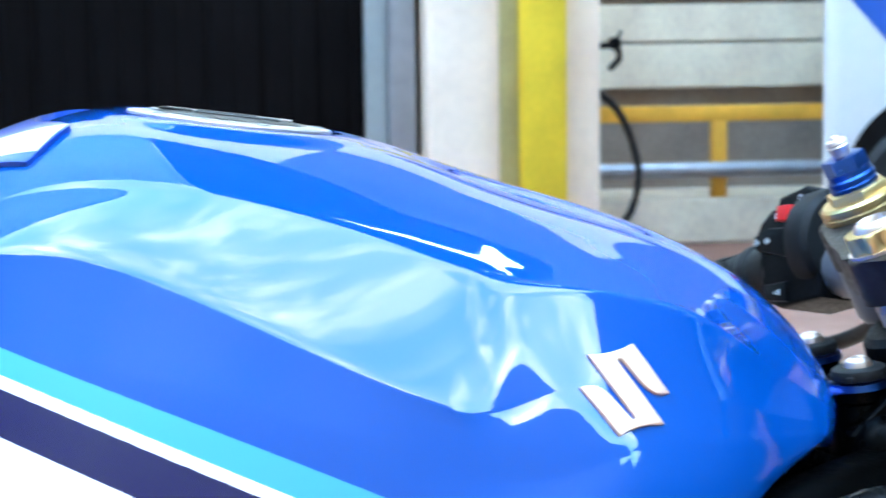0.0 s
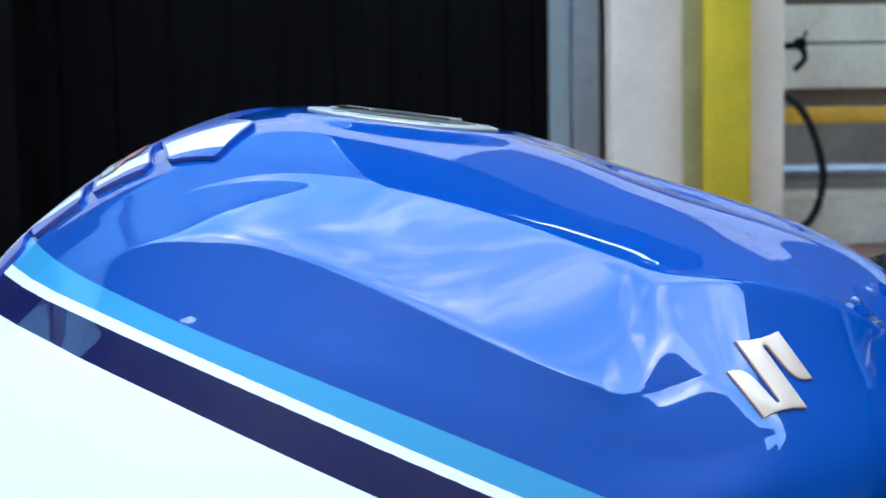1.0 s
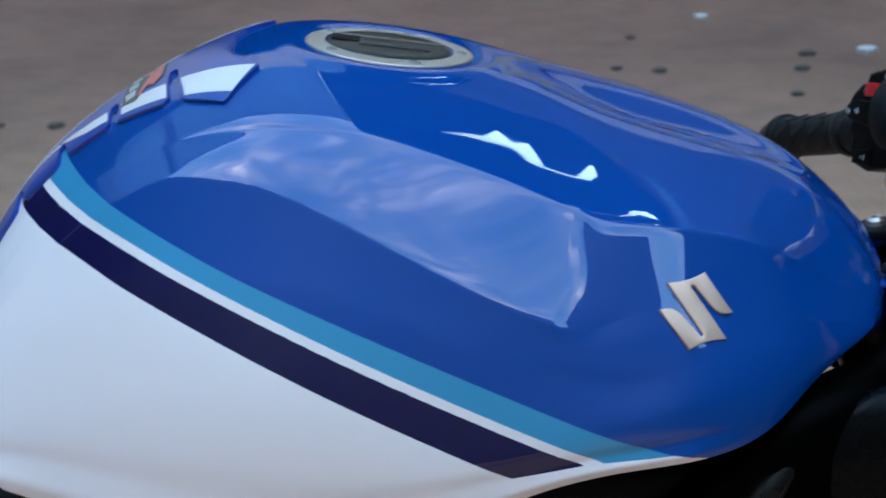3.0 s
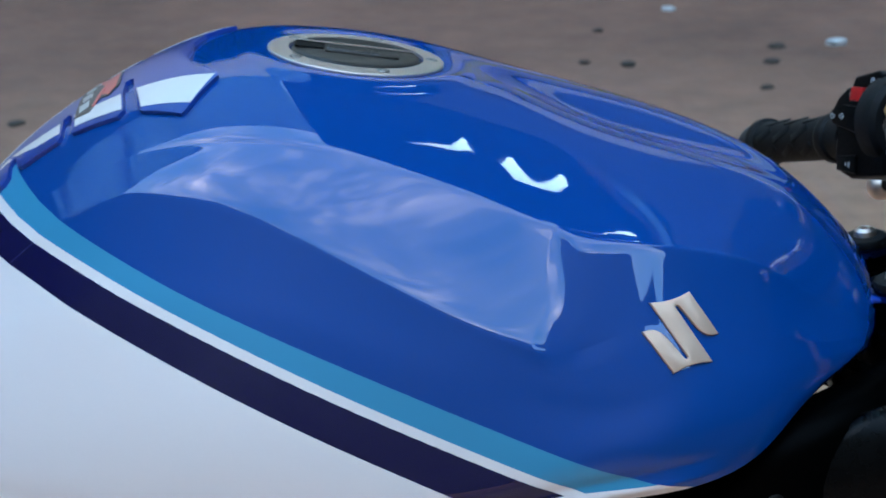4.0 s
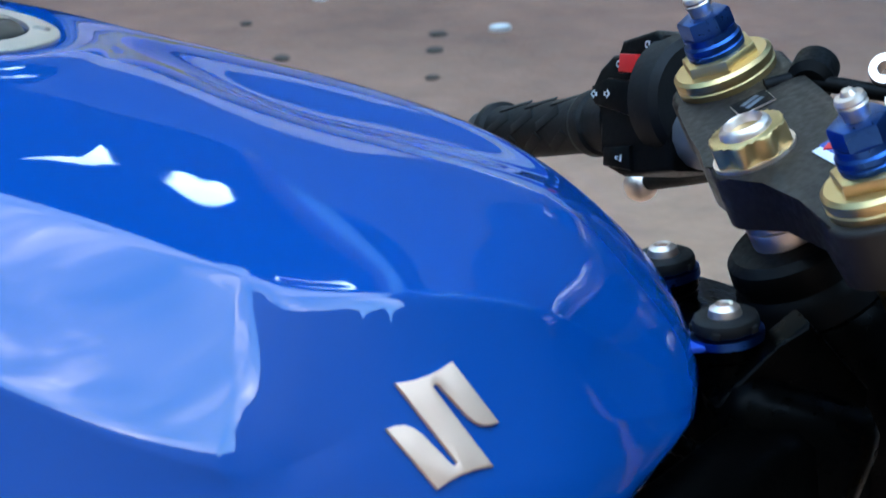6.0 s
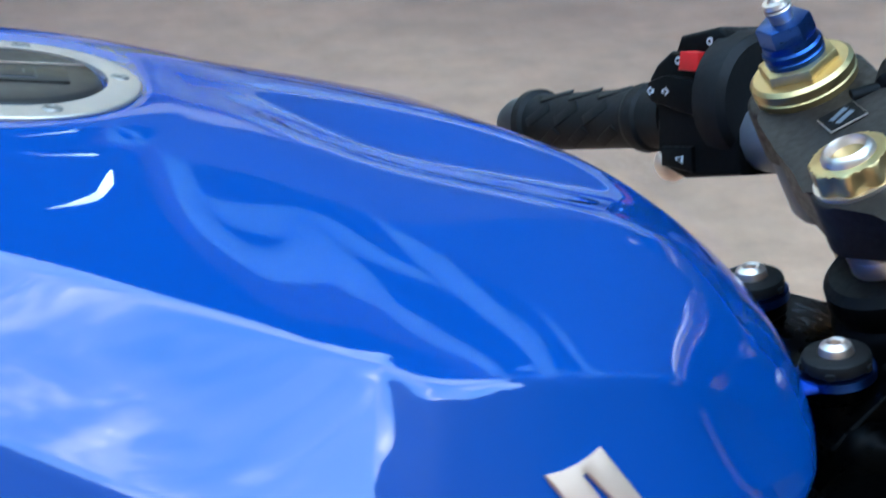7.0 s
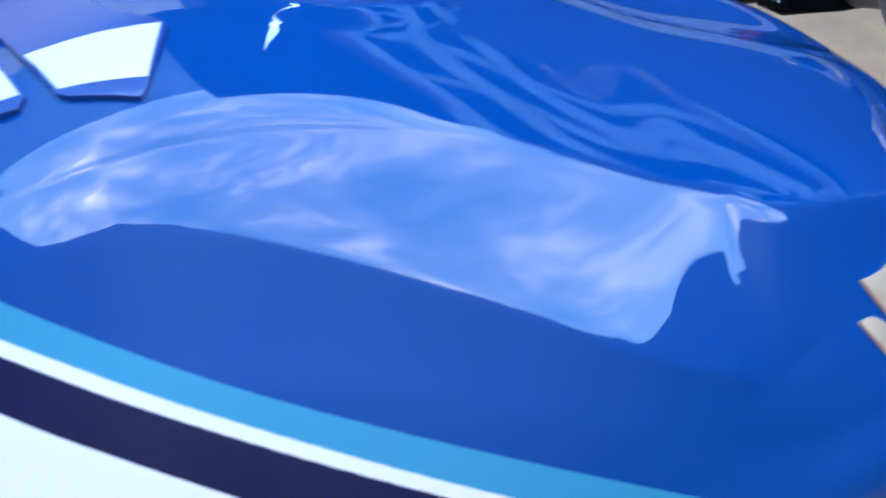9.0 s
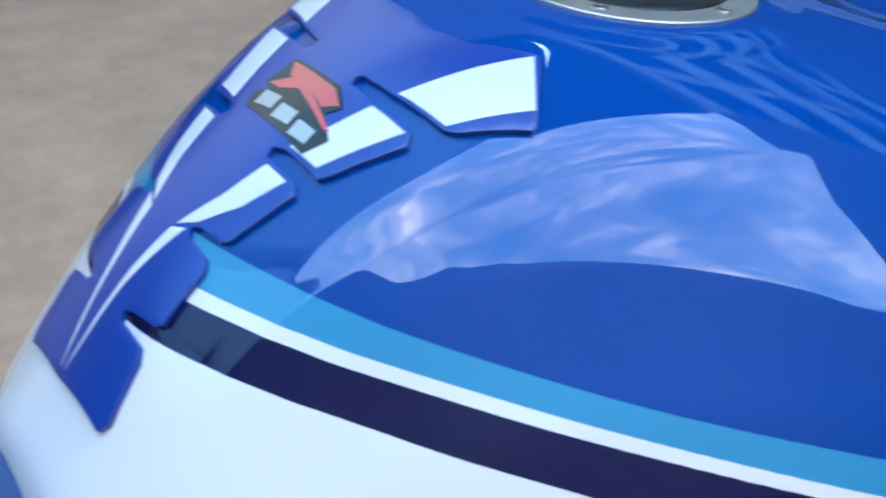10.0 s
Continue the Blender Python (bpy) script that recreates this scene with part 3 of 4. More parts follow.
tap = tagged(new("water_tap"), "black pipe end with a tap beside the pillar", "tap")
part("pipe", tube(bmesh.new(), smooth_path([(1.435, WALL_Y + 0.98, 0.861), (1.477, WALL_Y + 0.45, 0.862), (1.532, WALL_Y + 0.43, 0.86), (1.553, WALL_Y + 0.42, 0.813), (1.509, WALL_Y + 0.40, 0.764)]), 0.014), M_RUBBER, tap)
part("valve", lathe(bmesh.new(), [(0, 0.03), (0.024, 0.03), (0.028, 0.02), (0.028, -0.02), (0.017, -0.03), (0, -0.03)], pose(1.532, WALL_Y + 0.42, 0.871, 90, 0, 0), 20), M_BLACK, tap, "black valve body")
part("spindle", box(bmesh.new(), (0.012, 0.012, 0.05), pose(1.549, WALL_Y + 0.41, 0.903, 0, 25, 0), 0.003), M_BLACK, tap, "short black spindle")

# a parked white van at the end of the bay
van = tagged(new("van"), "white panel van with a blue stripe parked by the garages", "van")
VM = pose(2.085, 6.25, 0, 0, 0, -16.5)
part("body", box(bmesh.new(), (4.4, 1.9, 1.75), VM @ pose(2.2, 0.95, 1.17), 0.07, 3), M_VAN, van, "white painted body")
part("stripe", prism(bmesh.new(), [(0.085, 1.35), (0.092, 1.06), (0.26, 0.865), (1.2, 0.80), (1.2, 1.35)], 0, 0.006, VM @ pose(0, 0.002, 0, 90, 0, 0)), M_VANBLUE, van, "blue stripe")
for x in (0.42, 3.5):
    m = VM @ pose(x, 0.1, 0.38, 90, 0, 0)
    part("wheel_arch", lathe(bmesh.new(), [(0, 0.108), (0.34, 0.108), (0.34, -0.1), (0, -0.1)], m, 40), M_BLACK, van, "dark wheel arch")
    m = VM @ pose(x, 0.1, 0.31, 90, 0, 0)
    part("tyre", lathe(bmesh.new(), [(0.2, 0.12), (0.28, 0.135), (0.31, 0.11), (0.31, -0.09), (0.2, -0.09)], m, 40), M_TYRE, van, "black tyre")
    part("wheel_disc", lathe(bmesh.new(), [(0, 0.11), (0.12, 0.12), (0.205, 0.115)], m, 32), M_GREYPAINT, van, "grey wheel disc")

# canopy along the garages: dark underside, pale beams, one rooflight
CAN_Z = 4.6
canopy = tagged(new("canopy"), "dark canopy roof with pale beams along the garages", "canopy", kind="structure")


def roof_piece(name, x0, x1, y0, y1, material, label=""):
    part(name, box(bmesh.new(), (x1 - x0 - 0.01, y1 - y0 - 0.01, 0.06), pose((x0 + x1) / 2, (y0 + y1) / 2, CAN_Z)), material, canopy, label, smooth=False)


# unseen milky sheets stand in for a pale building reflected in the tank
for x0, x1 in ((-8.0, -6.0), (-6.0, -4.0), (-4.0, -2.6), (-2.6, -0.3)):
    roof_piece("west_sheet", x0, x1, 0.5, 4.2, M_ROOFLIGHT, "unseen milky translucent sheet, added for a pale reflection")
roof_piece("roof_sheet", -0.3, 0.308, 0.05, 4.2, M_CANOPY)
# sheets that leave one slanting slot open to the sky
INNER, OUTER = [(0.87, 1.62), (1.45, 2.70), (1.67, 3.46)], [(1.69, 3.39), (1.655, 3.05), (1.52, 2.68), (1.42, 2.47)]
for poly in ([(0.3, 0.05), (2.0, 0.05), (2.0, 1.62), (0.3, 1.62)], [(0.3, 1.62), *INNER, (0.3, 3.46)], [INNER[0], (2.0, 1.62), (2.0, 3.46), INNER[2], *OUTER], [(0.3, 3.46), (2.0, 3.46), (2.0, 4.2), (0.3, 4.2)]):
    part("roof_sheet", prism(bmesh.new(), poly, CAN_Z - 0.03, CAN_Z + 0.03), M_CANOPY, canopy, smooth=False)
# dark sheets parted by milky strips
COLS, ROWS = ((2.40, 2.95), (3.40, 4.0), (4.50, 5.15), (5.7, 6.5), (7.1, 8.1), (8.7, 9.5)), ((0.1, 1.5), (1.9, 3.1), (3.5, 4.2))
last = 2.0
for x0, x1 in COLS:
    roof_piece("rooflight_strip", last, x0, 0.1, 4.2, M_ROOFLIGHT, "milky translucent roof strip")
    for y0, y1 in ROWS:
        roof_piece("roof_sheet", x0, x1, y0, y1, M_CANOPY)
    for y0, y1 in ((1.5, 1.9), (3.1, 3.5)):
        roof_piece("rooflight_strip", x0, x1, y0, y1, M_ROOFLIGHT, "milky translucent roof strip")
    last = x1
for x in (-7.0, -4.0, 2.0, 5.0, 7.6):
    part("beam", box(bmesh.new(), (0.10, 3.7, 0.2), pose(x, 2.3, CAN_Z - 0.14), 0.01), M_BEAM, canopy, "pale painted beam", smooth=False)
for x in (-7.0, 7.0):
    part("column", box(bmesh.new(), (0.2, 0.2, CAN_Z - 0.3), pose(x, 1.5, (CAN_Z - 0.3) / 2), 0.01), M_BEAM, canopy, "pale steel column", smooth=False)

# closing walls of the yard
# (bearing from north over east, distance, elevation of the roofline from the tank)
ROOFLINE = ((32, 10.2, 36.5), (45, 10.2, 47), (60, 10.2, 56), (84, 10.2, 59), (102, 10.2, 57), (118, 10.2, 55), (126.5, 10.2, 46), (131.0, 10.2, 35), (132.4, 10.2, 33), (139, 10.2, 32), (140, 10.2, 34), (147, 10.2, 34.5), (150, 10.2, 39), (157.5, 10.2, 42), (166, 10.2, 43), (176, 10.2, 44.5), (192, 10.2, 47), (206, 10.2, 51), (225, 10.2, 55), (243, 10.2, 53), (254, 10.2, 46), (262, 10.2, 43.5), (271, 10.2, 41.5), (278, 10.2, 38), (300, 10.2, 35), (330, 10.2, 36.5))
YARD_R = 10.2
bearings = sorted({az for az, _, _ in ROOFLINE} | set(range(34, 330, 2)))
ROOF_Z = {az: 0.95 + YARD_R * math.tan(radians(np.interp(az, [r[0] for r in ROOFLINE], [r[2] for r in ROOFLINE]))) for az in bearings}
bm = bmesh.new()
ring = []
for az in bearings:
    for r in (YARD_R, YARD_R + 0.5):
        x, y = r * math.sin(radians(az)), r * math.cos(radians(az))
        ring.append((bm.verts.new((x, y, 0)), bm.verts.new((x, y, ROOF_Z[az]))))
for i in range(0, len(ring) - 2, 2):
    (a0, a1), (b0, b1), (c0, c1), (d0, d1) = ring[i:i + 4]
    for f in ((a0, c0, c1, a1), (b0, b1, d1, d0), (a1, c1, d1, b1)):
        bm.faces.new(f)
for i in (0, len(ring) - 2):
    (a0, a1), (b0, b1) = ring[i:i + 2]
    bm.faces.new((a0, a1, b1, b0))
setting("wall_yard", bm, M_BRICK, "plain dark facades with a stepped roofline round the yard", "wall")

# ---- motorcycle ----
bike = tagged(new("motorcycle"), "blue and white sport motorcycle with gold fork caps", "motorcycle")

LINE_X = np.array((-0.34, -0.269, -0.246, -0.213, -0.169, -0.131, -0.093, -0.057, -0.022, 0.013, 0.048, 0.083, 0.141, 0.185, 0.40))
TEAL_TOP = np.array((0.990, 0.983, 0.976, 0.966, 0.953, 0.943, 0.932, 0.920, 0.907, 0.893, 0.879, 0.865, 0.8435, 0.827, 0.745))
TEAL_BOT = np.array((0.970, 0.963, 0.957, 0.950, 0.9405, 0.930, 0.919, 0.905, 0.891, 0.876, 0.862, 0.848, 0.824, 0.806, 0.72))
NAVY_BOT = np.array((0.945, 0.937, 0.9325, 0.925, 0.914, 0.902, 0.889, 0.874, 0.860, 0.846, 0.830, 0.815, 0.790, 0.772, 0.69))


def fuel_tank():
    g = tank_grid(601, 20)
    nu, nv = g.shape[:2]
    # turn the lower edge in, so that the skin has a rim
    rim = g[:, [0, -1]].copy()
    rim[:, :, 1] *= 0.93
    rim[:, :, 2] -= 0.004
    # rolled lip along the lower edge of the white flank
    d = np.minimum(np.arange(nv), nv - 1 - np.arange(nv))
    lip = 0.0024 * np.exp(-((d - 7) / 5.0) ** 2) - 0.0012 * np.exp(-((d - 19) / 4.0) ** 2)
    g[..., 1] += np.sign(g[..., 1]) * lip * np.clip((0.235 - g[..., 0]) / 0.04, 0, 1)
    g = np.concatenate([rim[:, :1], g, rim[:, 1:]], axis=1)
    nv += 2
    idx = np.arange(nu * nv).reshape(nu, nv)
    quads = np.stack([idx[:-1, :-1], idx[1:, :-1], idx[1:, 1:], idx[:-1, 1:]], -1).reshape(-1, 4)
    me = bpy.data.meshes.new("fuel_tank")
    me.from_pydata(g.reshape(-1, 3).tolist(), [], quads.tolist())
    me.materials.append(M_TANK)
    me.polygons.foreach_set("use_smooth", [True] * len(me.polygons))
    x, z = g[..., 0].ravel(), g[..., 2].ravel()
    tt, tb, nb = (np.polyval(np.polyfit(LINE_X[:-1], c[:-1], 5), np.clip(x, -0.30, 0.21)) for c in (TEAL_TOP, TEAL_BOT, NAVY_BOT))
    nt = tb - 0.0062
    v = np.where(z > tt, -(z - tt) / 0.02, np.where(z > tb, (tt - z) / (tt - tb), np.where(z > nt, 1 + 0.35 * (tb - z) / (tb - nt), 1.35 + (nt - z) / (nt - nb))))
    v = np.clip(0.4 + 0.1 * v, 0.02, 0.98)
    zb = np.interp(x, (-0.4, 0.05, 0.081, 0.128, 0.185, 0.207, 0.22), (0.70, 0.806, 0.816, 0.8235, 0.8275, 0.822, 0.70))
    u = np.clip(0.5 + (z - zb) * 10, 0, 1)
    loops = np.empty(len(me.loops), int)
    me.loops.foreach_get("vertex_index", loops)
    layer = me.uv_layers.new(name="livery")
    layer.uv.foreach_set("vector", np.stack([u[loops], v[loops]], -1).ravel())
    me.update()
    ob = new("fuel_tank", me)
    ob.parent = bike
    return tagged(ob, "glossy blue tank, turquoise, white and navy stripes over white flank")


tank = fuel_tank()
SKIN = tank_grid(220, 6)
from mathutils import bvhtree
_q = np.arange(SKIN.shape[0] * SKIN.shape[1]).reshape(SKIN.shape[:2])
SKIN_TREE = bvhtree.BVHTree.FromPolygons(SKIN.reshape(-1, 3).tolist(), np.stack([_q[:-1, :-1], _q[1:, :-1], _q[1:, 1:], _q[:-1, 1:]], -1).reshape(-1, 4).tolist())


def skin_hit(origin, way):
    p, n, _, _ = SKIN_TREE.ray_cast(Vector(origin), Vector(way).normalized())
    if p is None:
        p, n, _, _ = SKIN_TREE.find_nearest(Vector(origin))
    return p, n


def wrap(poly, m, thick, name, material, parent, label="", step=0.004, edge=0.0008, rigid=False):
    """A flat outline in the local xy of m, laid onto the tank skin along local -z, with a rounded thickness."""
    bm = bmesh.new()
    pts = []
    for (x0, y0), (x1, y1) in zip(poly, poly[1:] + poly[:1]):
        k = max(1, int(math.hypot(x1 - x0, y1 - y0) / step))
        pts += [(x0 + (x1 - x0) * i / k, y0 + (y1 - y0) * i / k) for i in range(k)]
    f = bm.faces.new([bm.verts.new((x, y, 0)) for x, y in pts])
    if f.normal.z < 0:
        f.normal_flip()
    xs, ys = [p[0] for p in pts], [p[1] for p in pts]
    for axis, lo, hi in ((0, min(xs), max(xs)), (1, min(ys), max(ys))):
        k = int((hi - lo) / step)
        for i in range(1, k):
            co = [0, 0, 0]
            no = [0, 0, 0]
            co[axis], no[axis] = lo + (hi - lo) * i / k, 1
            bmesh.ops.bisect_plane(bm, geom=bm.verts[:] + bm.edges[:] + bm.faces[:], plane_co=co, plane_no=no, dist=1e-6)
    way = m.to_3x3() @ Vector((0, 0, -1))
    faces = bm.faces[:]
    ext = bmesh.ops.extrude_face_region(bm, geom=faces)
    up = [g for g in ext["geom"] if isinstance(g, bmesh.types.BMVert)]
    ups = set(up)
    for v in bm.verts:
        p, n = skin_hit(m @ Vector((v.co.x, v.co.y, 0)) - way * 0.15, way)
        if n.dot(way) > 0:
            n = -n
        if rigid:
            n = -way
        v.co = p + n * (thick if v in ups else -0.0006)
    bmesh.ops.recalc_face_normals(bm, faces=bm.faces)
    if edge > 0:
        es = [e for e in bm.edges if len(e.link_faces) == 2 and e.calc_face_angle(0) > radians(55) and all(v in ups for v in e.verts)]
        bmesh.ops.bevel(bm, geom=es, offset=edge, segments=2, profile=0.5, affect="EDGES", clamp_overlap=True)
    return part(name, bm, material, parent, label, sharp=50)


# filler cap: brushed ring with five screws and a black lockable lid
CAP_M = frame_at(CAP, CAP_N, (1, 0, 0))
part("filler_ring", lathe(bmesh.new(), [(0.046, -0.004), (0.0605, -0.004), (0.0605, 0.0004), (0.0598, 0.0010), (0.0470, 0.0020), (0.0462, 0.0018), (0.046, -0.004)], CAP_M, 96), M_RING, tank, "brushed steel filler ring", sharp=30)
for k in range(5):
    a = radians(72 * k - 68)
    c = CAP_M @ Matrix.Translation((0.0515 * math.cos(a), 0.0515 * math.sin(a), 0.0010))
    part("screw_seat", lathe(bmesh.new(), [(0, 0.0002), (0.0057, 0.0002), (0.0060, -0.001)], c, 24), M_CAPBLACK, tank, "dark screw seat")
    part("bolt", lathe(bmesh.new(), [(0, 0.0006), (0.0020, 0.0006), (0.0024, 0.0013), (0.0036, 0.0013), (0.0045, 0.0006), (0.0046, -0.002)], c, 24), M_DULLSTEEL, tank, "small dull steel screw")
    part("screw_socket", prism(bmesh.new(), ngon(0.0021, 6), 0.0004, 0.0009, c), M_CAPBLACK, tank, "dark hexagon socket")
part("filler_lid", lathe(bmesh.new(), [(0, 0.0034), (0.030, 0.0034), (0.0395, 0.0028), (0.0425, 0.0018), (0.0440, 0.0004), (0.0452, -0.003), (0.046, -0.004)], CAP_M, 72), M_CAPBLACK, tank, "black lockable filler lid")
part("lock_flap", box(bmesh.new(), (0.050, 0.024, 0.0014), CAP_M @ pose(0.004, -0.004, 0.0036), 0.0006), M_CAPBLACK, tank, "flush lock flap")
part("flap_outline", box(bmesh.new(), (0.0352, 0.0162, 0.0004), CAP_M @ pose(-0.002, -0.004, 0.0044), 0.0001), M_CAST, tank, "thin grey outline")
part("flap_field", box(bmesh.new(), (0.0340, 0.0150, 0.0004), CAP_M @ pose(-0.002, -0.004, 0.0047), 0.0001), M_CAPBLACK, tank, "black flap field")
for k in range(3):
    part("flap_mark", box(bmesh.new(), (0.0008, 0.0016, 0.0003), CAP_M @ pose(0.0105, -0.0015 - 0.0026 * k, 0.0049)), M_GREYPAINT, tank, "small grey bar")
part("lid_notch", box(bmesh.new(), (0.020, 0.018, 0.0012), CAP_M @ pose(-0.032, 0.001, 0.0036), 0.0004), M_BLACK, tank, "matt finger notch")
part("lid_edge", box(bmesh.new(), (0.074, 0.0010, 0.0012), CAP_M @ pose(0.0, 0.013, 0.0037), 0.0004), M_STEEL, tank, "thin bright lid edge")


# point-symmetric metal badge on the side: a slanting stroke with a tab on each side, parted by two slots (mm)
E_M = frame_at((0.1995, -0.2126, 0.9127), (0.285, -0.819, 0.498), (1, 0, 0.35))
HALF_BADGE = [(-13.4, 22.8), (-5.5, 21.2), (1.6, 20.8), (8.0, 21.3), (13.8, 22.4), (24.1, -7.5), (20.3, -7.4), (16.2, -6.2), (13.2, -3.6), (10.9, -0.2), (4.0, 15.6), (2.7, 16.6), (1.4, 15.8)]
BADGE = [(x / 1000, y / 1000) for x, y in HALF_BADGE + [(-x, -y) for x, y in HALF_BADGE]]
wrap(BADGE, E_M, 0.0022, "badge", M_EMBLEM, tank, "raised satin metal badge", step=0.012, edge=0.0005, rigid=True)

# tank pad: one moulded blue gel piece with white inlays, on the spine of the tank
PAD_M = pose(0, 0, 1.1)
HALF = [(-0.113, 0.000), (-0.114, 0.020), (-0.108, 0.043), (-0.089, 0.070), (-0.0885, 0.073), (-0.107, 0.101), (-0.110, 0.103), (-0.136, 0.085), (-0.140, 0.080), (-0.147, 0.046), (-0.150, 0.024), (-0.153, 0.0215), (-0.156, 0.024),
        (-0.155, 0.044), (-0.151, 0.071), (-0.155, 0.075), (-0.185, 0.0595), (-0.189, 0.056), (-0.192, 0.030), (-0.195, 0.0235), (-0.199, 0.026), (-0.1965, 0.050), (-0.199, 0.0535), (-0.226, 0.0445), (-0.229, 0.041), (-0.233, 0.025), (-0.2355, 0.0225), (-0.2375, 0.026),
        (-0.236, 0.041), (-0.239, 0.0445), (-0.259, 0.0445), (-0.262, 0.041), (-0.2665, 0.022), (-0.2685, 0.0195), (-0.2705, 0.022), (-0.269, 0.041), (-0.272, 0.0445), (-0.289, 0.0475), (-0.2925, 0.044), (-0.2945, 0.0)]
pad = wrap([(x, -y) for x, y in HALF] + [(x, y) for x, y in HALF[-2:0:-1]], PAD_M, 0.0032, "tank_pad", M_PADBLUE, tank, "blue gel tank pad with white inlays", step=0.0035, edge=0.0018)
INLAYS = [
    [(-0.145, 0.048), (-0.124, 0.0565), (-0.0905, 0.0705), (-0.1045, 0.096), (-0.1385, 0.079)],
    [(-0.190, 0.031), (-0.173, 0.0385), (-0.156, 0.0445), (-0.1525, 0.069), (-0.187, 0.0515)],
    [(-0.238, 0.0135), (-0.220, 0.0235), (-0.2005, 0.0295), (-0.1985, 0.045), (-0.2165, 0.037), (-0.232, 0.0240)],
    [(-0.292, 0.0022), (-0.258, 0.0075), (-0.240, 0.012), (-0.2365, 0.0205), (-0.262, 0.010), (-0.285, 0.0045)],
]
for shape in INLAYS:
    for side in (-1, 1):
        wrap([(x, side * y) for x, y in shape], PAD_M, 0.0035, "inlay", M_PADWHITE, tank, "white gel inlay", step=0.0035, edge=0.0002)
# printed emblem on the pad: a red angular sign with a silver strip of bars, on black
wrap([(-0.1625, 0.020), (-0.1600, -0.022), (-0.1655, -0.0345), (-0.1720, -0.0300), (-0.1775, -0.0450), (-0.1885, -0.0400), (-0.1905, 0.0160), (-0.1840, 0.0200), (-0.1790, 0.0130), (-0.1780, 0.0195)], PAD_M, 0.0038, "print_ground", M_PADBLACK, tank, "black print outline", step=0.004, edge=0)
wrap([(-0.1640, 0.0175), (-0.1622, -0.0210), (-0.1660, -0.0320), (-0.1712, -0.0250), (-0.1695, -0.0120), (-0.1750, -0.0400), (-0.1765, -0.0385), (-0.1722, -0.0040), (-0.1770, 0.0080), (-0.1772, 0.0170), (-0.1700, 0.0070), (-0.1700, 0.0100)], PAD_M, 0.0041, "print_red", M_PADRED, tank, "red angular print", step=0.004, edge=0)
for k in range(3):
    a = 0.0130 - 0.0175 * k
    wrap([(-0.1805, a), (-0.1790, a - 0.0130), (-0.1855, a - 0.0145), (-0.1875, a - 0.0015)], PAD_M, 0.0041, "print_bar", M_PADSILVER, tank, "silver print bar", step=0.004, edge=0)

# ---- seat and frame ----
bm = bmesh.new()
box(bm, (1, 1, 1))
bmesh.ops.subdivide_edges(bm, edges=bm.edges[:], cuts=10, use_grid_fill=True)
for v in bm.verts:
    s = 0.5 - v.co.x  # 0 at the nose
    w = 0.062 + 0.075 * min(1, s * 1.7)
    crown = (1 - (2 * v.co.y) ** 4 * 0.35)
    v.co = Vector((-0.332 - 0.44 * s, 2 * w * v.co.y, 0.846 + 0.03 * s + (0.045 * crown if v.co.z > 0 else -0.03) * min(1, abs(v.co.z) * 2) + 0.03 * max(0, s - 0.6)))
bmesh.ops.bevel(bm, geom=[e for e in bm.edges if e.calc_face_angle(0) > 1.0], offset=0.012, segments=3, profile=0.5, affect="EDGES", clamp_overlap=True)
part("seat", bm, M_SEAT, bike, "slate blue vinyl seat")


def spar(side):
    path = smooth_path([(0.425, side * 0.050, 0.800), (0.375, side * 0.100, 0.800), (0.325, side * 0.152, 0.800), (0.285, side * 0.178, 0.790), (0.250, side * 0.182, 0.752), (0.19, side * 0.185, 0.705), (0.08, side * 0.19, 0.655), (-0.10, side * 0.185, 0.600), (-0.26, side * 0.17, 0.55)], 6)
    sect = [(-0.019, -0.052), (0.019, -0.052), (0.024, -0.046), (0.026, 0.0), (0.023, 0.040), (0.016, 0.049), (0.006, 0.052), (-0.012, 0.052), (-0.019, 0.046)]
    bm = bmesh.new()
    rings = []
    for i, p in enumerate(path):
        d = (Vector(path[min(i + 1, len(path) - 1)]) - Vector(path[max(i - 1, 0)])).normalized()
        out = Vector((d.y, -d.x, 0)).normalized()
        out = out if out.y * side > 0 else -out
        up = Vector((0, 0, 1)) - d * d.z
        up.normalize()
        rings.append([bm.verts.new(Vector(p) + out * a + up * b) for a, b in sect])
    for a, b in zip(rings, rings[1:]):
        for k in range(len(sect)):
            bm.faces.new((a[k], a[(k + 1) % len(sect)], b[(k + 1) % len(sect)], b[k]))
    bm.faces.new(rings[0])
    bm.faces.new(rings[-1][::-1])
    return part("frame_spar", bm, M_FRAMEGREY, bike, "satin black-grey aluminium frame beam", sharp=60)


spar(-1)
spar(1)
part("airbox", box(bmesh.new(), (0.52, 0.34, 0.22), pose(0.04, 0, 0.68), 0.03, 3), M_BLACK, bike, "black airbox under the tank")
part("side_cover", box(bmesh.new(), (0.30, 0.34, 0.16), pose(-0.30, 0, 0.70), 0.03, 3), M_BLACK, bike, "black side cover under the tank")
STEER = Vector((-0.41, 0, 0.912))
STEM = Vector((0.395, -0.013, 0.9583))
LEFT, RIGHT = Vector((0.417, 0.0995, 0.9682)), Vector((0.419, -0.124, 0.9690))
YM = frame_at(STEM, STEER, (1, 0, 0))
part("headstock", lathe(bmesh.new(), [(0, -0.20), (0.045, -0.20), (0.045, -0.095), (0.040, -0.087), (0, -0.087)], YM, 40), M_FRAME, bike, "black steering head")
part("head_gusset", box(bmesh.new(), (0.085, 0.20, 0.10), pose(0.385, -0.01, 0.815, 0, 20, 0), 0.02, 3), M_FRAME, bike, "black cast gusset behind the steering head")
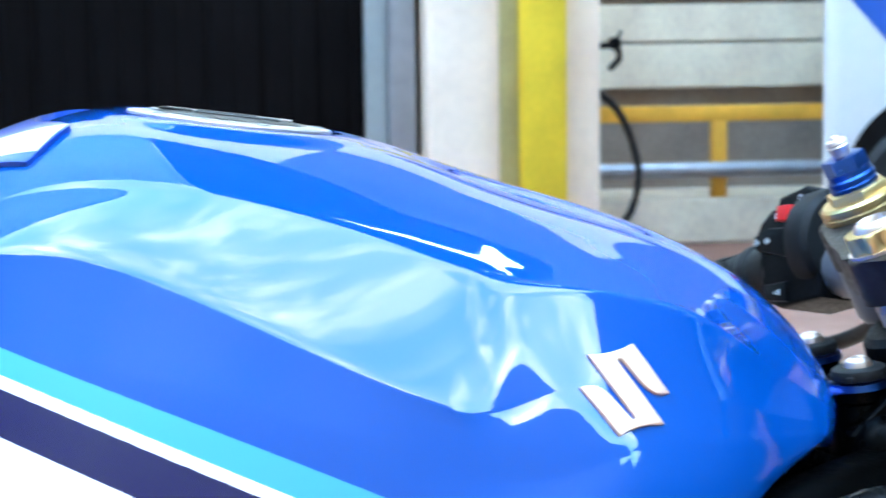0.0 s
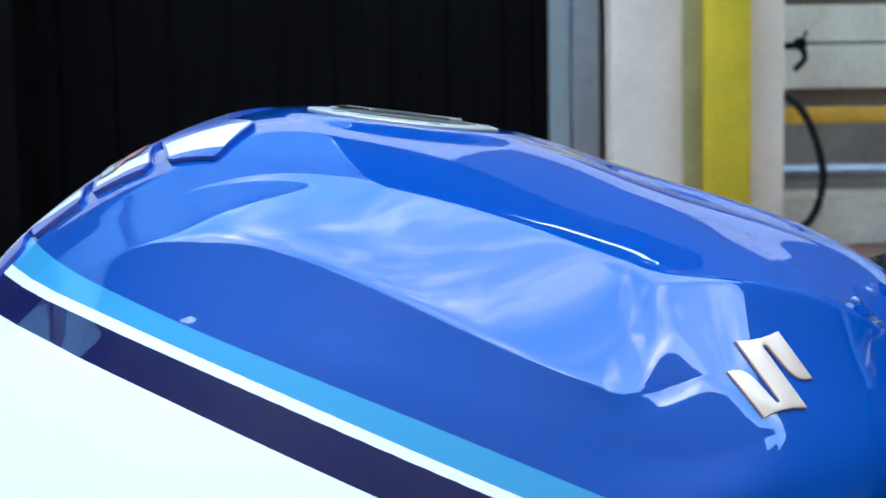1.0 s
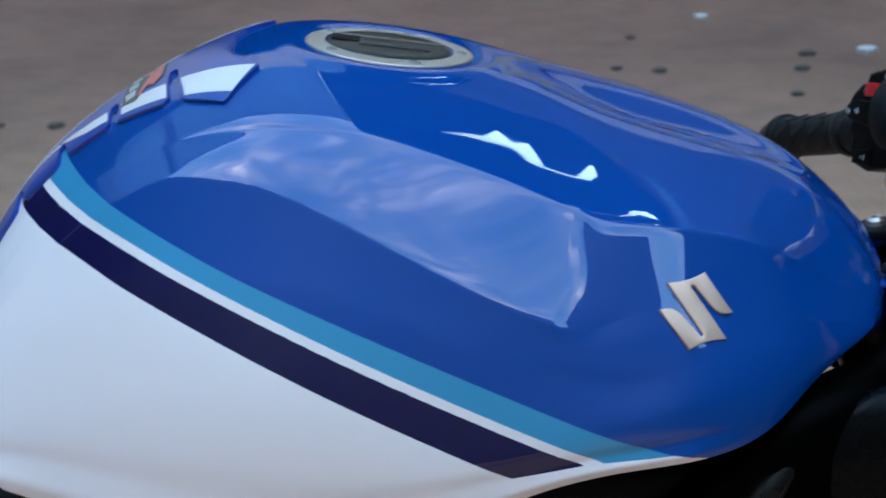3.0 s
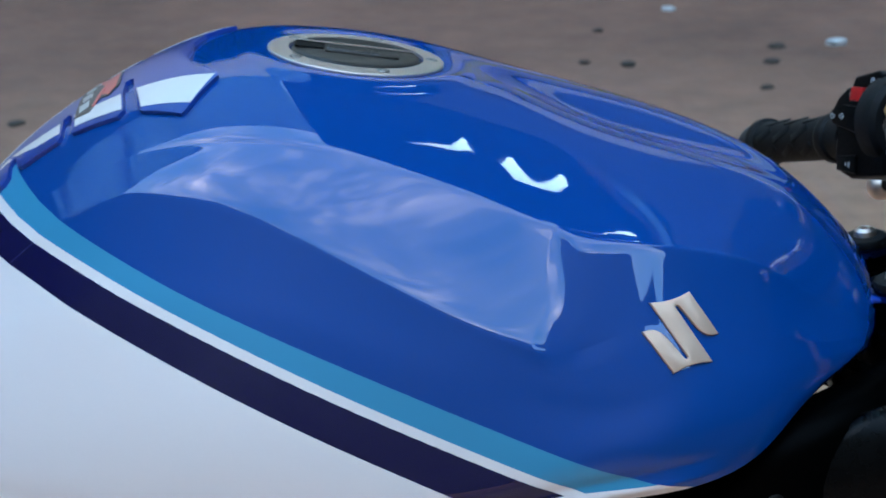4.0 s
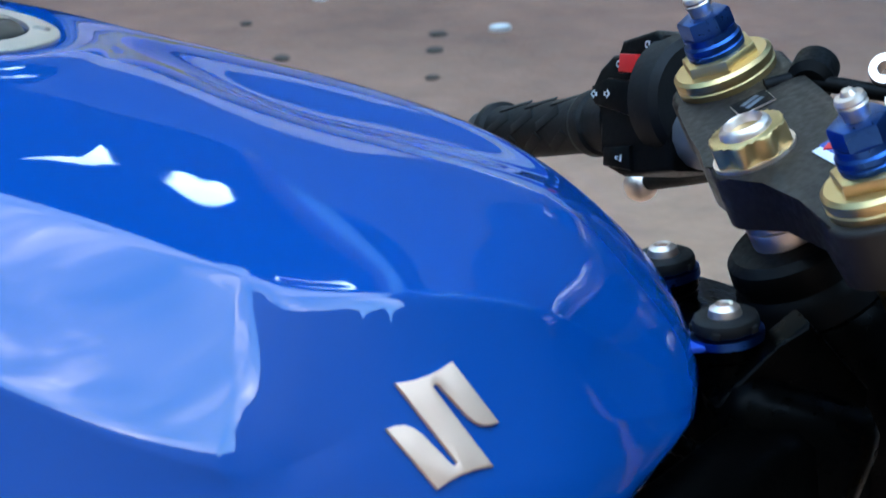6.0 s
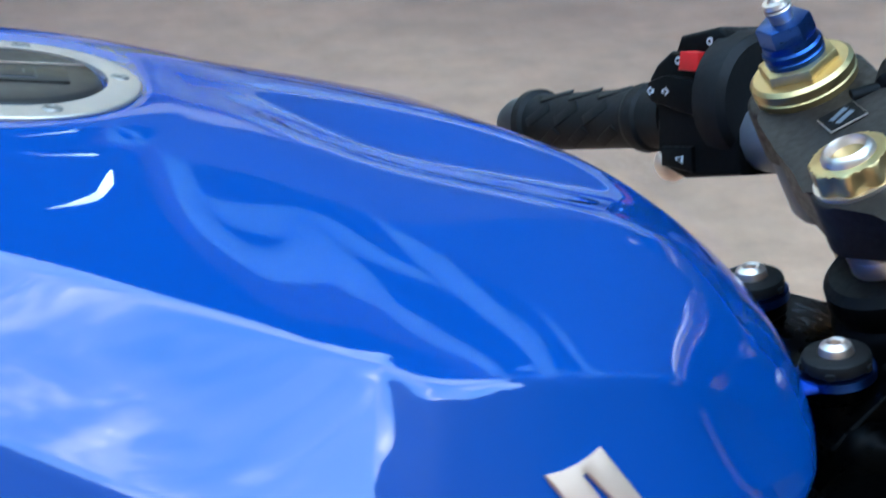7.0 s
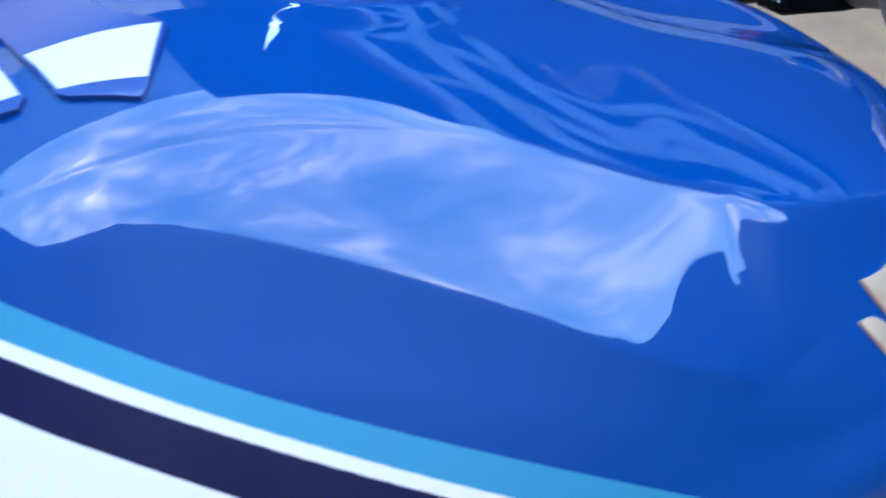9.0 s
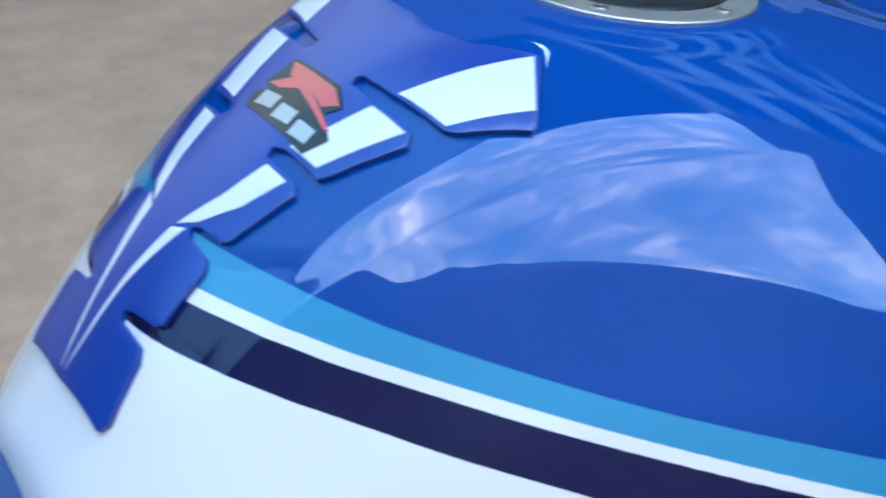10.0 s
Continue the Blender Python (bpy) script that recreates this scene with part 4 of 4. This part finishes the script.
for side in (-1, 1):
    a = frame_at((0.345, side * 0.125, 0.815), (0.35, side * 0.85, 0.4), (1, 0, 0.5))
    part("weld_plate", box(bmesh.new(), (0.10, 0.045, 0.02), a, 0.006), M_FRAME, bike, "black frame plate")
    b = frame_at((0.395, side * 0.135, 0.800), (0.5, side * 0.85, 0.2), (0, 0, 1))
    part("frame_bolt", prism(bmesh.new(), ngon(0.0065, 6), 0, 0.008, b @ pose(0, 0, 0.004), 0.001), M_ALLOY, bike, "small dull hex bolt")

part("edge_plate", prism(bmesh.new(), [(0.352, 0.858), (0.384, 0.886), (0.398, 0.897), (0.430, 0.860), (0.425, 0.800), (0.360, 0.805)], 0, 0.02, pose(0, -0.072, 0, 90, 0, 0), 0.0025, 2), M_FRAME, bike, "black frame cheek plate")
bead = smooth_path([(0.322, -0.115, 0.853), (0.340, -0.118, 0.845), (0.355, -0.119, 0.833), (0.368, -0.120, 0.816)], 9)
part("weld_bead", tube(bmesh.new(), bead, [0.0042 + 0.0012 * (i % 2) for i in range(len(bead))], 10), M_FRAMEGREY, bike, "rough black weld bead")

part("frame_rail", tube(bmesh.new(), smooth_path([(0.150, -0.206, 0.690), (0.190, -0.205, 0.718), (0.216, -0.204, 0.741), (0.240, -0.203, 0.769), (0.260, -0.200, 0.792), (0.276, -0.196, 0.816)], 6), [0.012] * 22 + [0.0115 - 0.0008 * i for i in range(9)], 18), M_GLOSSBLACK, bike, "glossy black rounded edge of the frame beam")
cover = bmesh.new()
bmesh.ops.create_uvsphere(cover, u_segments=40, v_segments=20, radius=1.0, matrix=pose(0.338, -0.185, 0.795, 0, -35, 0) @ Matrix.Diagonal((0.064, 0.026, 0.052, 1)))
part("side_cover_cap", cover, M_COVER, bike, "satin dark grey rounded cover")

# tank mounts: button screw on a rubber washer with a blue collar
for x, y, z in ((0.363, 0.034, 0.892), (0.365, -0.065, 0.894)):
    m = frame_at((x, y, z), (-0.12, 0, 0.99), (1, 0, 0))
    part("mount_screw", lathe(bmesh.new(), [(0, 0.0015), (0.0026, 0.0015), (0.0028, 0.0048), (0.0045, 0.0055), (0.0075, 0.0035), (0.0085, 0.0), (0.0085, -0.002)], m, 24), M_STEEL, bike, "bright button-head screw")
    part("mount_washer", lathe(bmesh.new(), [(0, 0.0), (0.0140, 0.0), (0.0158, -0.0010), (0.0165, -0.0030), (0.0165, -0.0060), (0.0158, -0.0072), (0, -0.0072)], m, 36), M_RUBBER, bike, "black rubber mount washer")
    for k in range(5):
        part("washer_lug", box(bmesh.new(), (0.0020, 0.0045, 0.0036), m @ pose(0, 0, 0, 0, 0, 72 * k + 20) @ pose(0.0166, 0, -0.0052), 0.0006), M_RUBBER, bike)
    part("mount_collar", lathe(bmesh.new(), [(0.010, -0.0082), (0.0184, -0.0082), (0.0188, -0.0122), (0.010, -0.0125)], m, 36), M_ANOBLUE, bike, "blue anodised collar")
    part("mount_boss", lathe(bmesh.new(), [(0, -0.0128), (0.0168, -0.0128), (0.0172, -0.019), (0.0155, -0.021), (0.0165, -0.024), (0.022, -0.05), (0.024, -0.10), (0, -0.10)], m, 30), M_FRAME, bike, "black mount boss")
    part("mount_tab", box(bmesh.new(), (0.05, 0.024, 0.0036), m @ pose(-0.026, 0, -0.0106, 0, 4, 0), 0.0015), M_TABBLUE, bike, "blue painted tank tab")

# ---- front end ----
yoke = part("top_yoke", bmesh.new(), M_YOKE, bike, "bronze-grey cast top yoke")


def yoke_mesh(ob):
    def loc(v):
        q = YM.inverted() @ v
        return Vector((q.x, q.y))
    l, r = loc(LEFT), loc(RIGHT)
    out = []
    arc = lambda c, rad, a0, a1, n: [(c.x + rad * math.cos(radians(a0 + (a1 - a0) * i / n)), c.y + rad * math.sin(radians(a0 + (a1 - a0) * i / n))) for i in range(n + 1)]  # noqa: E731
    out += arc(l, 0.034, 5, 200, 12)
    out += [(-0.017, 0.062), (-0.0195, 0.035)] + arc(Vector((0, 0)), 0.0245, 150, 215, 6) + [(-0.007, -0.036), (-0.001, -0.074)]
    out += arc(r, 0.034, 190, 350, 12)
    out += [(0.054, -0.080), (0.050, -0.045), (0.050, 0.0), (0.052, 0.045)]
    bm = bmesh.new()
    prism(bm, out, -0.030, 0.0, YM, 0.003, 3)
    bmesh.ops.recalc_face_normals(bm, faces=bm.faces)
    for f in bm.faces:
        f.smooth = True
    for e in bm.edges:
        if len(e.link_faces) == 2 and e.calc_face_angle(0) > radians(40):
            e.smooth = False
    bm.to_mesh(ob.data)
    bm.free()


yoke_mesh(yoke)


def on_yoke(v, h=0.0):
    return frame_at(Vector(v) + STEER.normalized() * h, STEER, (1, 0.2, 0))


part("stem_washer", lathe(bmesh.new(), [(0.010, 0.0), (0.0218, 0.0), (0.0218, 0.0018), (0.010, 0.0018)], on_yoke(STEM), 40), M_STEEL, yoke, "steel washer")
nut = bmesh.new()
lobes = [(0.0196 + 0.0013 * math.cos(8 * a)) for a in (6.2832 * i / 64 for i in range(64))]
prism(nut, [(r * math.cos(6.2832 * i / 64), r * math.sin(6.2832 * i / 64)) for i, r in enumerate(lobes)], 0.0018, 0.0135, on_yoke(STEM), 0.0018, 2)
part("stem_nut", nut, M_GOLD, yoke, "gold anodised stem nut")
part("stem_tube", lathe(bmesh.new(), [(0, 0.004), (0.0082, 0.004), (0.0092, 0.0165), (0.0104, 0.0182), (0.0122, 0.0172), (0.0136, 0.0150), (0.0138, 0.0125)], on_yoke(STEM), 36), M_STEEL, yoke, "bright hollow stem end")


def fork(c):
    m = on_yoke(c) @ Matrix.Scale(0.9, 4)
    part("fork_flange", lathe(bmesh.new(), [(0.010, 0.0), (0.0310, 0.0), (0.0315, 0.004), (0.0305, 0.0048), (0.0305, 0.0065), (0.0315, 0.0072), (0.0315, 0.0105), (0.029, 0.0125), (0.020, 0.013), (0.010, 0.013)], m, 56), M_GOLD, yoke, "gold anodised fork cap flange")
    part("fork_hex", prism(bmesh.new(), ngon(0.0245, 6, 0.2), 0.0128, 0.0195, m, 0.0018, 2), M_GOLD, yoke, "gold anodised fork cap hexagon")
    part("adjuster", lathe(bmesh.new(), [(0, 0.0195), (0.0178, 0.0195), (0.0182, 0.0225), (0.0172, 0.0235), (0.0182, 0.0245), (0.0182, 0.0275), (0.0168, 0.029), (0.0165, 0.033), (0, 0.033)], m, 40), M_ANOBLUE, yoke, "blue anodised preload adjuster")
    part("adjuster_hex", prism(bmesh.new(), ngon(0.0168, 6, 0.5), 0.033, 0.0445, m, 0.0022, 2), M_ANOBLUE, yoke, "blue anodised hexagon")
    part("adjuster_screw", lathe(bmesh.new(), [(0, 0.060), (0.003, 0.060), (0.0045, 0.0575), (0.0075, 0.0570), (0.0085, 0.0545), (0.0078, 0.0530), (0.0085, 0.0520), (0.0078, 0.0500), (0.0068, 0.0485), (0.0068, 0.044)], m, 28), M_STEEL, yoke, "bright knurled screw")
    part("fork_leg", lathe(bmesh.new(), [(0, -0.028), (0.0225, -0.028), (0.0225, -0.24), (0.028, -0.245), (0.029, -0.40), (0.0215, -0.41), (0.0215, -0.70), (0, -0.70)], m, 36), M_FORKGOLD, bike, "gold fork leg")


fork(LEFT)
fork(RIGHT)
# the flat maker's plate and a blue and white sticker on the yoke
pm = on_yoke((0.4137, 0.0469, 0.9667), 0.0004)
part("yoke_plate", box(bmesh.new(), (0.021, 0.0188, 0.0010), pm @ pose(0, 0, 0.0004, 0, 0, -14), 0.0003), M_STEEL, yoke, "small dark metal plate")
part("plate_field", box(bmesh.new(), (0.0201, 0.0179, 0.0006), pm @ pose(0, 0, 0.0009, 0, 0, -14)), M_BLACK, yoke, "black plate field")
for k in range(2):
    part("plate_bar", box(bmesh.new(), (0.012, 0.0032, 0.0005), pm @ pose(0, 0.0028 - 0.0056 * k, 0.0013, 0, 0, 12)), M_CAST, yoke, "grey bar")
sm = on_yoke((0.4225, -0.065, 0.9706), 0.0003)
part("sticker", box(bmesh.new(), (0.012, 0.046, 0.0005), sm @ pose(0.002, 0, 0.0003, 0, 0, -8)), M_STICKBLUE, yoke, "blue sticker")
part("sticker_band", box(bmesh.new(), (0.005, 0.046, 0.0005), sm @ pose(-0.0068, -0.001, 0.0003, 0, 0, -8)), M_MARK, yoke, "white sticker band")
part("sticker_spot", box(bmesh.new(), (0.006, 0.009, 0.0005), sm @ pose(0.002, 0.014, 0.0008, 0, 0, 30)), M_RED, yoke, "red spot")
# lower stem dust cover
part("stem_collar", lathe(bmesh.new(), [(0.012, -0.030), (0.0190, -0.030), (0.0196, -0.037), (0.0186, -0.0385), (0.0192, -0.040), (0.0190, -0.049), (0.012, -0.049)], YM, 36), M_STEEL, bike, "worn steel bearing collar")
part("dust_cover", lathe(bmesh.new(), [(0.012, -0.047), (0.031, -0.049), (0.0352, -0.053), (0.0362, -0.062), (0.0345, -0.066), (0.0345, -0.068), (0.0372, -0.071), (0.0385, -0.075), (0.0388, -0.086), (0.012, -0.088)], YM, 48), M_BLACK, bike, "black rubber steering dust cover")
# brake line clamp and banjo fitting in front of the yoke
part("hose_boss", lathe(bmesh.new(), [(0, 0.012), (0.008, 0.012), (0.0125, 0.008), (0.0130, -0.008), (0.009, -0.012), (0, -0.012)], frame_at((0.452, 0.062, 0.978), (0.5, 0.8, 0.3), (1, 0, 0)), 28), M_BLACK, bike, "black rubber line boss")
part("line_bracket", tube(bmesh.new(), [(0.425, 0.062, 0.972), (0.440, 0.060, 0.976), (0.455, 0.050, 0.975), (0.490, 0.010, 0.975)], 0.0045), M_BLACK, bike, "black control line")
for x, y, z in ((0.480, 0.030, 0.985), (0.485, 0.018, 0.972), (0.500, 0.022, 0.990)):
    part("fitting", lathe(bmesh.new(), [(0.0042, 0.005), (0.0088, 0.005), (0.0095, 0.003), (0.0095, -0.004), (0.0042, -0.004), (0.0042, 0.005)], frame_at((x, y, z), (-0.5, -0.6, 0.6), (0, 0, 1)), 24), M_STEEL, bike, "bright steel lever fitting")

# left clip-on: clamp, bar, switch cluster, grip, lever
B0, B1 = Vector((0.433, 0.128, 0.925)), Vector((0.316, 0.380, 0.878))
AX = (B1 - B0).normalized()
BM = frame_at(B0, AX, (0.2, 0, 1))  # z along the bar, x up
part("bar_clamp", lathe(bmesh.new(), [(0.010, 0.034), (0.032, 0.034), (0.0360, 0.038), (0.0370, 0.046), (0.0360, 0.056), (0.031, 0.060), (0.010, 0.060)], BM @ pose(0.022, 0.0, 0), 48), M_RUBBER, bike, "black round cluster flange")
part("clip_on", tube(bmesh.new(), [B0 - AX * 0.02, B0 + AX * 0.06], 0.02), M_CAST, bike, "grey clip-on clamp")
part("fork_clamp", lathe(bmesh.new(), [(0.022, -0.030), (0.0315, -0.030), (0.0325, -0.034), (0.0325, -0.066), (0.0305, -0.070), (0.022, -0.070)], on_yoke(LEFT), 36), M_CAST, bike, "grey fork clamp")
# local axes of the cluster: x up, z along the bar, y away from the rider; drawn as (up, along) outlines and pushed out towards the rider
SW = BM @ Matrix(((1, 0, 0, 0), (0, 0, -1, 0), (0, 1, 0, 0), (0, 0, 0, 1)))
sw = part("switch_housing", prism(bmesh.new(), [(-0.021, 0.030), (-0.027, 0.074), (-0.022, 0.0915), (-0.012, 0.0915), (0.0013, 0.098), (0.0145, 0.094), (0.018, 0.105), (0.0275, 0.106), (0.036, 0.1006), (0.0445, 0.0895), (0.046, 0.060), (0.044, 0.040)], -0.024, 0.0215, SW, 0.003, 3), M_BLACK, bike, "black switch housing with white symbols")
part("switch_hood", prism(bmesh.new(), [(0.044, 0.0895), (0.0535, 0.086), (0.060, 0.057), (0.057, 0.049), (0.044, 0.046)], -0.022, 0.0175, SW, 0.003, 3), M_BLACK, sw, "black hood")
part("thumb_ledge", prism(bmesh.new(), [(0.008, 0.062), (0.0145, 0.100), (0.018, 0.104), (0.026, 0.104), (0.031, 0.090), (0.030, 0.064)], 0.018, 0.0245, SW, 0.002, 2), M_BLACK, sw, "black indicator rocker")
part("horn_button", prism(bmesh.new(), [(-0.023, 0.064), (-0.0215, 0.090), (-0.010, 0.0905), (-0.008, 0.066)], 0.018, 0.0245, SW, 0.002, 2), M_BLACK, sw, "black horn button")
part("switch_red", prism(bmesh.new(), [(0.0345, 0.0595), (0.0345, 0.0755), (0.0455, 0.0745), (0.0455, 0.0600)], 0.010, 0.0285, SW, 0.0012, 2), M_RED, sw, "red push switch")
ARROW = [(0.0, 0.0030), (0.0026, 0.0), (0.0012, 0.0), (0.0012, -0.0026), (-0.0012, -0.0026), (-0.0012, 0.0), (-0.0026, 0.0)]
HORN = [(-0.0009, 0.0030), (0.0009, 0.0030), (0.0009, 0.0002), (0.0024, -0.0026), (-0.0024, -0.0026), (-0.0009, 0.0002)]
LAMP = [(0.0, 0.0022), (0.0018, 0.0014), (0.0024, -0.0006), (0.0018, -0.0022), (-0.0018, -0.0022), (-0.0024, -0.0006), (-0.0018, 0.0014)]
for shape, up, along, out, flip in ((ARROW, 0.021, 0.1005, 0.0245, 1), (ARROW, 0.0215, 0.0885, 0.0245, -1), (HORN, -0.0160, 0.0745, 0.0245, 1), (LAMP, 0.0395, 0.0825, 0.0215, 1), (LAMP, 0.0515, 0.0620, 0.0175, 1)):
    rim = prism(bmesh.new(), [(up + u, along + flip * a) for u, a in shape], out - 0.001, out + 0.0004, SW)
    part("symbol", rim, M_MARK, sw, "small white symbol", smooth=False)
    part("symbol_field", prism(bmesh.new(), [(up + 0.5 * u, along + 0.5 * flip * a) for u, a in shape], out - 0.001, out + 0.0006, SW), M_BLACK, sw, smooth=False)
# the grip droops a little from the cluster
G0 = B0 + AX * 0.10 + Vector((0, 0, 0.006))
GM = frame_at(G0, (B1 - Vector((0, 0, 0.016)) - G0).normalized(), (0.2, 0, 1)) @ pose(0, 0, -0.10)
part("grip", lathe(bmesh.new(), [(0.008, 0.100), (0.0185, 0.101), (0.0185, 0.120), (0.0205, 0.122), (0.0210, 0.128), (0.0200, 0.132), (0.0182, 0.134), (0.0178, 0.150), (0.0176, 0.218), (0.0185, 0.224), (0.0212, 0.226), (0.0212, 0.232), (0.012, 0.234), (0, 0.234)], GM, 40), M_RUBBER, bike, "black rubber handlebar grip with slanting pads")
for k in range(3):
    for i, a in enumerate((-25, -75, -125)):
        q = GM @ pose(0, 0, 0.148 + 0.027 * k + 0.008 * (i % 2), 0, 0, a) @ pose(0.0176, 0, 0, 28, 0, 0)
        part("grip_pad", box(bmesh.new(), (0.0012, 0.0070, 0.022), q, 0.0005), M_RUBBER, bike)
part("bar_end", lathe(bmesh.new(), [(0, 0.258), (0.013, 0.256), (0.0165, 0.248), (0.0165, 0.236), (0.012, 0.233)], GM, 32), M_ALLOY, bike, "dark bar end weight")
part("clutch_lever", tube(bmesh.new(), smooth_path([(0.468, 0.185, 0.893), (0.484, 0.255, 0.870), (0.477, 0.33, 0.842), (0.456, 0.385, 0.822)], 5), [0.008] * 8 + [0.0065] * 8), M_BLACK, bike, "black clutch lever")
ball = bmesh.new()
bmesh.ops.create_uvsphere(ball, u_segments=24, v_segments=14, radius=0.0125, matrix=Matrix.Translation((0.453, 0.392, 0.818)))
part("lever_ball", ball, M_STEEL, bike, "bright lever ball end")
# ---- running gear that carries the machine ----
def wheel(x, r, w):
    m = pose(x, 0, r, 90, 0, 0)
    t = part("tyre", lathe(bmesh.new(), [(r - 0.075, -w / 2 + 0.02), (r - 0.05, -w / 2), (r - 0.02, -w / 2 + 0.012), (r - 0.004, -w / 4), (r, 0), (r - 0.004, w / 4), (r - 0.02, w / 2 - 0.012), (r - 0.05, w / 2), (r - 0.075, w / 2 - 0.02), (r - 0.075, -w / 2 + 0.02)], m, 64), M_TYRE, bike, "black sport tyre")
    part("rim", lathe(bmesh.new(), [(r - 0.095, -w / 2 + 0.02), (r - 0.070, -w / 2 + 0.018), (r - 0.070, w / 2 - 0.018), (r - 0.095, w / 2 - 0.02), (r - 0.095, -w / 2 + 0.02)], m, 56), M_ALLOY, t, "dark alloy rim")
    part("hub", lathe(bmesh.new(), [(0, -0.06), (0.04, -0.06), (0.03, 0), (0.04, 0.06), (0, 0.06)], m, 28), M_ALLOY, t)
    for k in range(5):
        part("spoke", box(bmesh.new(), (r - 0.11, 0.03, 0.03), m @ pose(0, 0, 0, 0, 0, 72 * k) @ pose((r - 0.09) / 2 + 0.015, 0, 0), 0.006), M_ALLOY, t)
wheel(0.70, 0.30, 0.12)
wheel(-0.70, 0.315, 0.18)
part("front_axle", tube(bmesh.new(), [(0.69, 0.08, 0.33), (0.69, -0.165, 0.33)], 0.014), M_ALLOY, bike)
for side in (-1, 1):
    part("swingarm", box(bmesh.new(), (0.56, 0.04, 0.07), pose(-0.46, side * 0.13, 0.38, 0, -8, 0), 0.012), M_ALLOY, bike, "alloy swingarm leg")
part("engine", box(bmesh.new(), (0.46, 0.36, 0.34), pose(0.06, 0, 0.42, 0, -8, 0), 0.05, 3), M_FRAMEGREY, bike, "dark grey engine block")
part("side_stand", tube(bmesh.new(), [(-0.02, 0.16, 0.28), (0.02, 0.27, 0.012)], 0.012), M_BLACK, bike, "black side stand")

# ---- litter on the yard ----
rnd = random.Random(5)


def blot(name, x, y, r, h, material, label, category, n=14):
    poly = [(r * rnd.uniform(0.7, 1.15) * math.cos(6.283 * i / n), 0.8 * r * rnd.uniform(0.7, 1.15) * math.sin(6.283 * i / n)) for i in range(n)]
    return tagged(part(name, prism(bmesh.new(), poly, 0, h, pose(x, y, 0, 0, 0, rnd.uniform(0, 90)), h * 0.4), material), label, category)


blot("paper_scrap", 1.217, 4.455, 0.034, 0.012, M_PAPER, "crumpled white paper scrap on the yard", "paper")
blot("paper_scrap", 0.79, 4.955, 0.024, 0.008, M_PAPER, "small white paper scrap on the yard", "paper")
for x, y, r in ((1.042, 4.435, 0.030), (0.60, 4.24, 0.030), (0.48, 4.27, 0.018), (0.55, 4.67, 0.020), (1.00, 4.25, 0.028), (-1.00, 3.71, 0.030), (-1.15, 3.71, 0.018), (0.94, 3.96, 0.022)):
    blot("mud_clod", x, y, r, 0.006, M_CLOD, "flattened dark clod of dirt on the yard", "dirt")
blot("soil_drift", 0.91, 7.03, 0.11, 0.04, M_EARTH, "red-brown dirt swept against the pillar foot", "dirt", 22)
blot("soil_drift", -1.85, 7.03, 0.12, 0.035, M_EARTH, "red-brown dirt swept against the pillar foot", "dirt", 22)
blot("moss_patch", 1.34, 7.04, 0.07, 0.05, M_MOSS, "dark green moss at the pillar foot", "moss", 22)
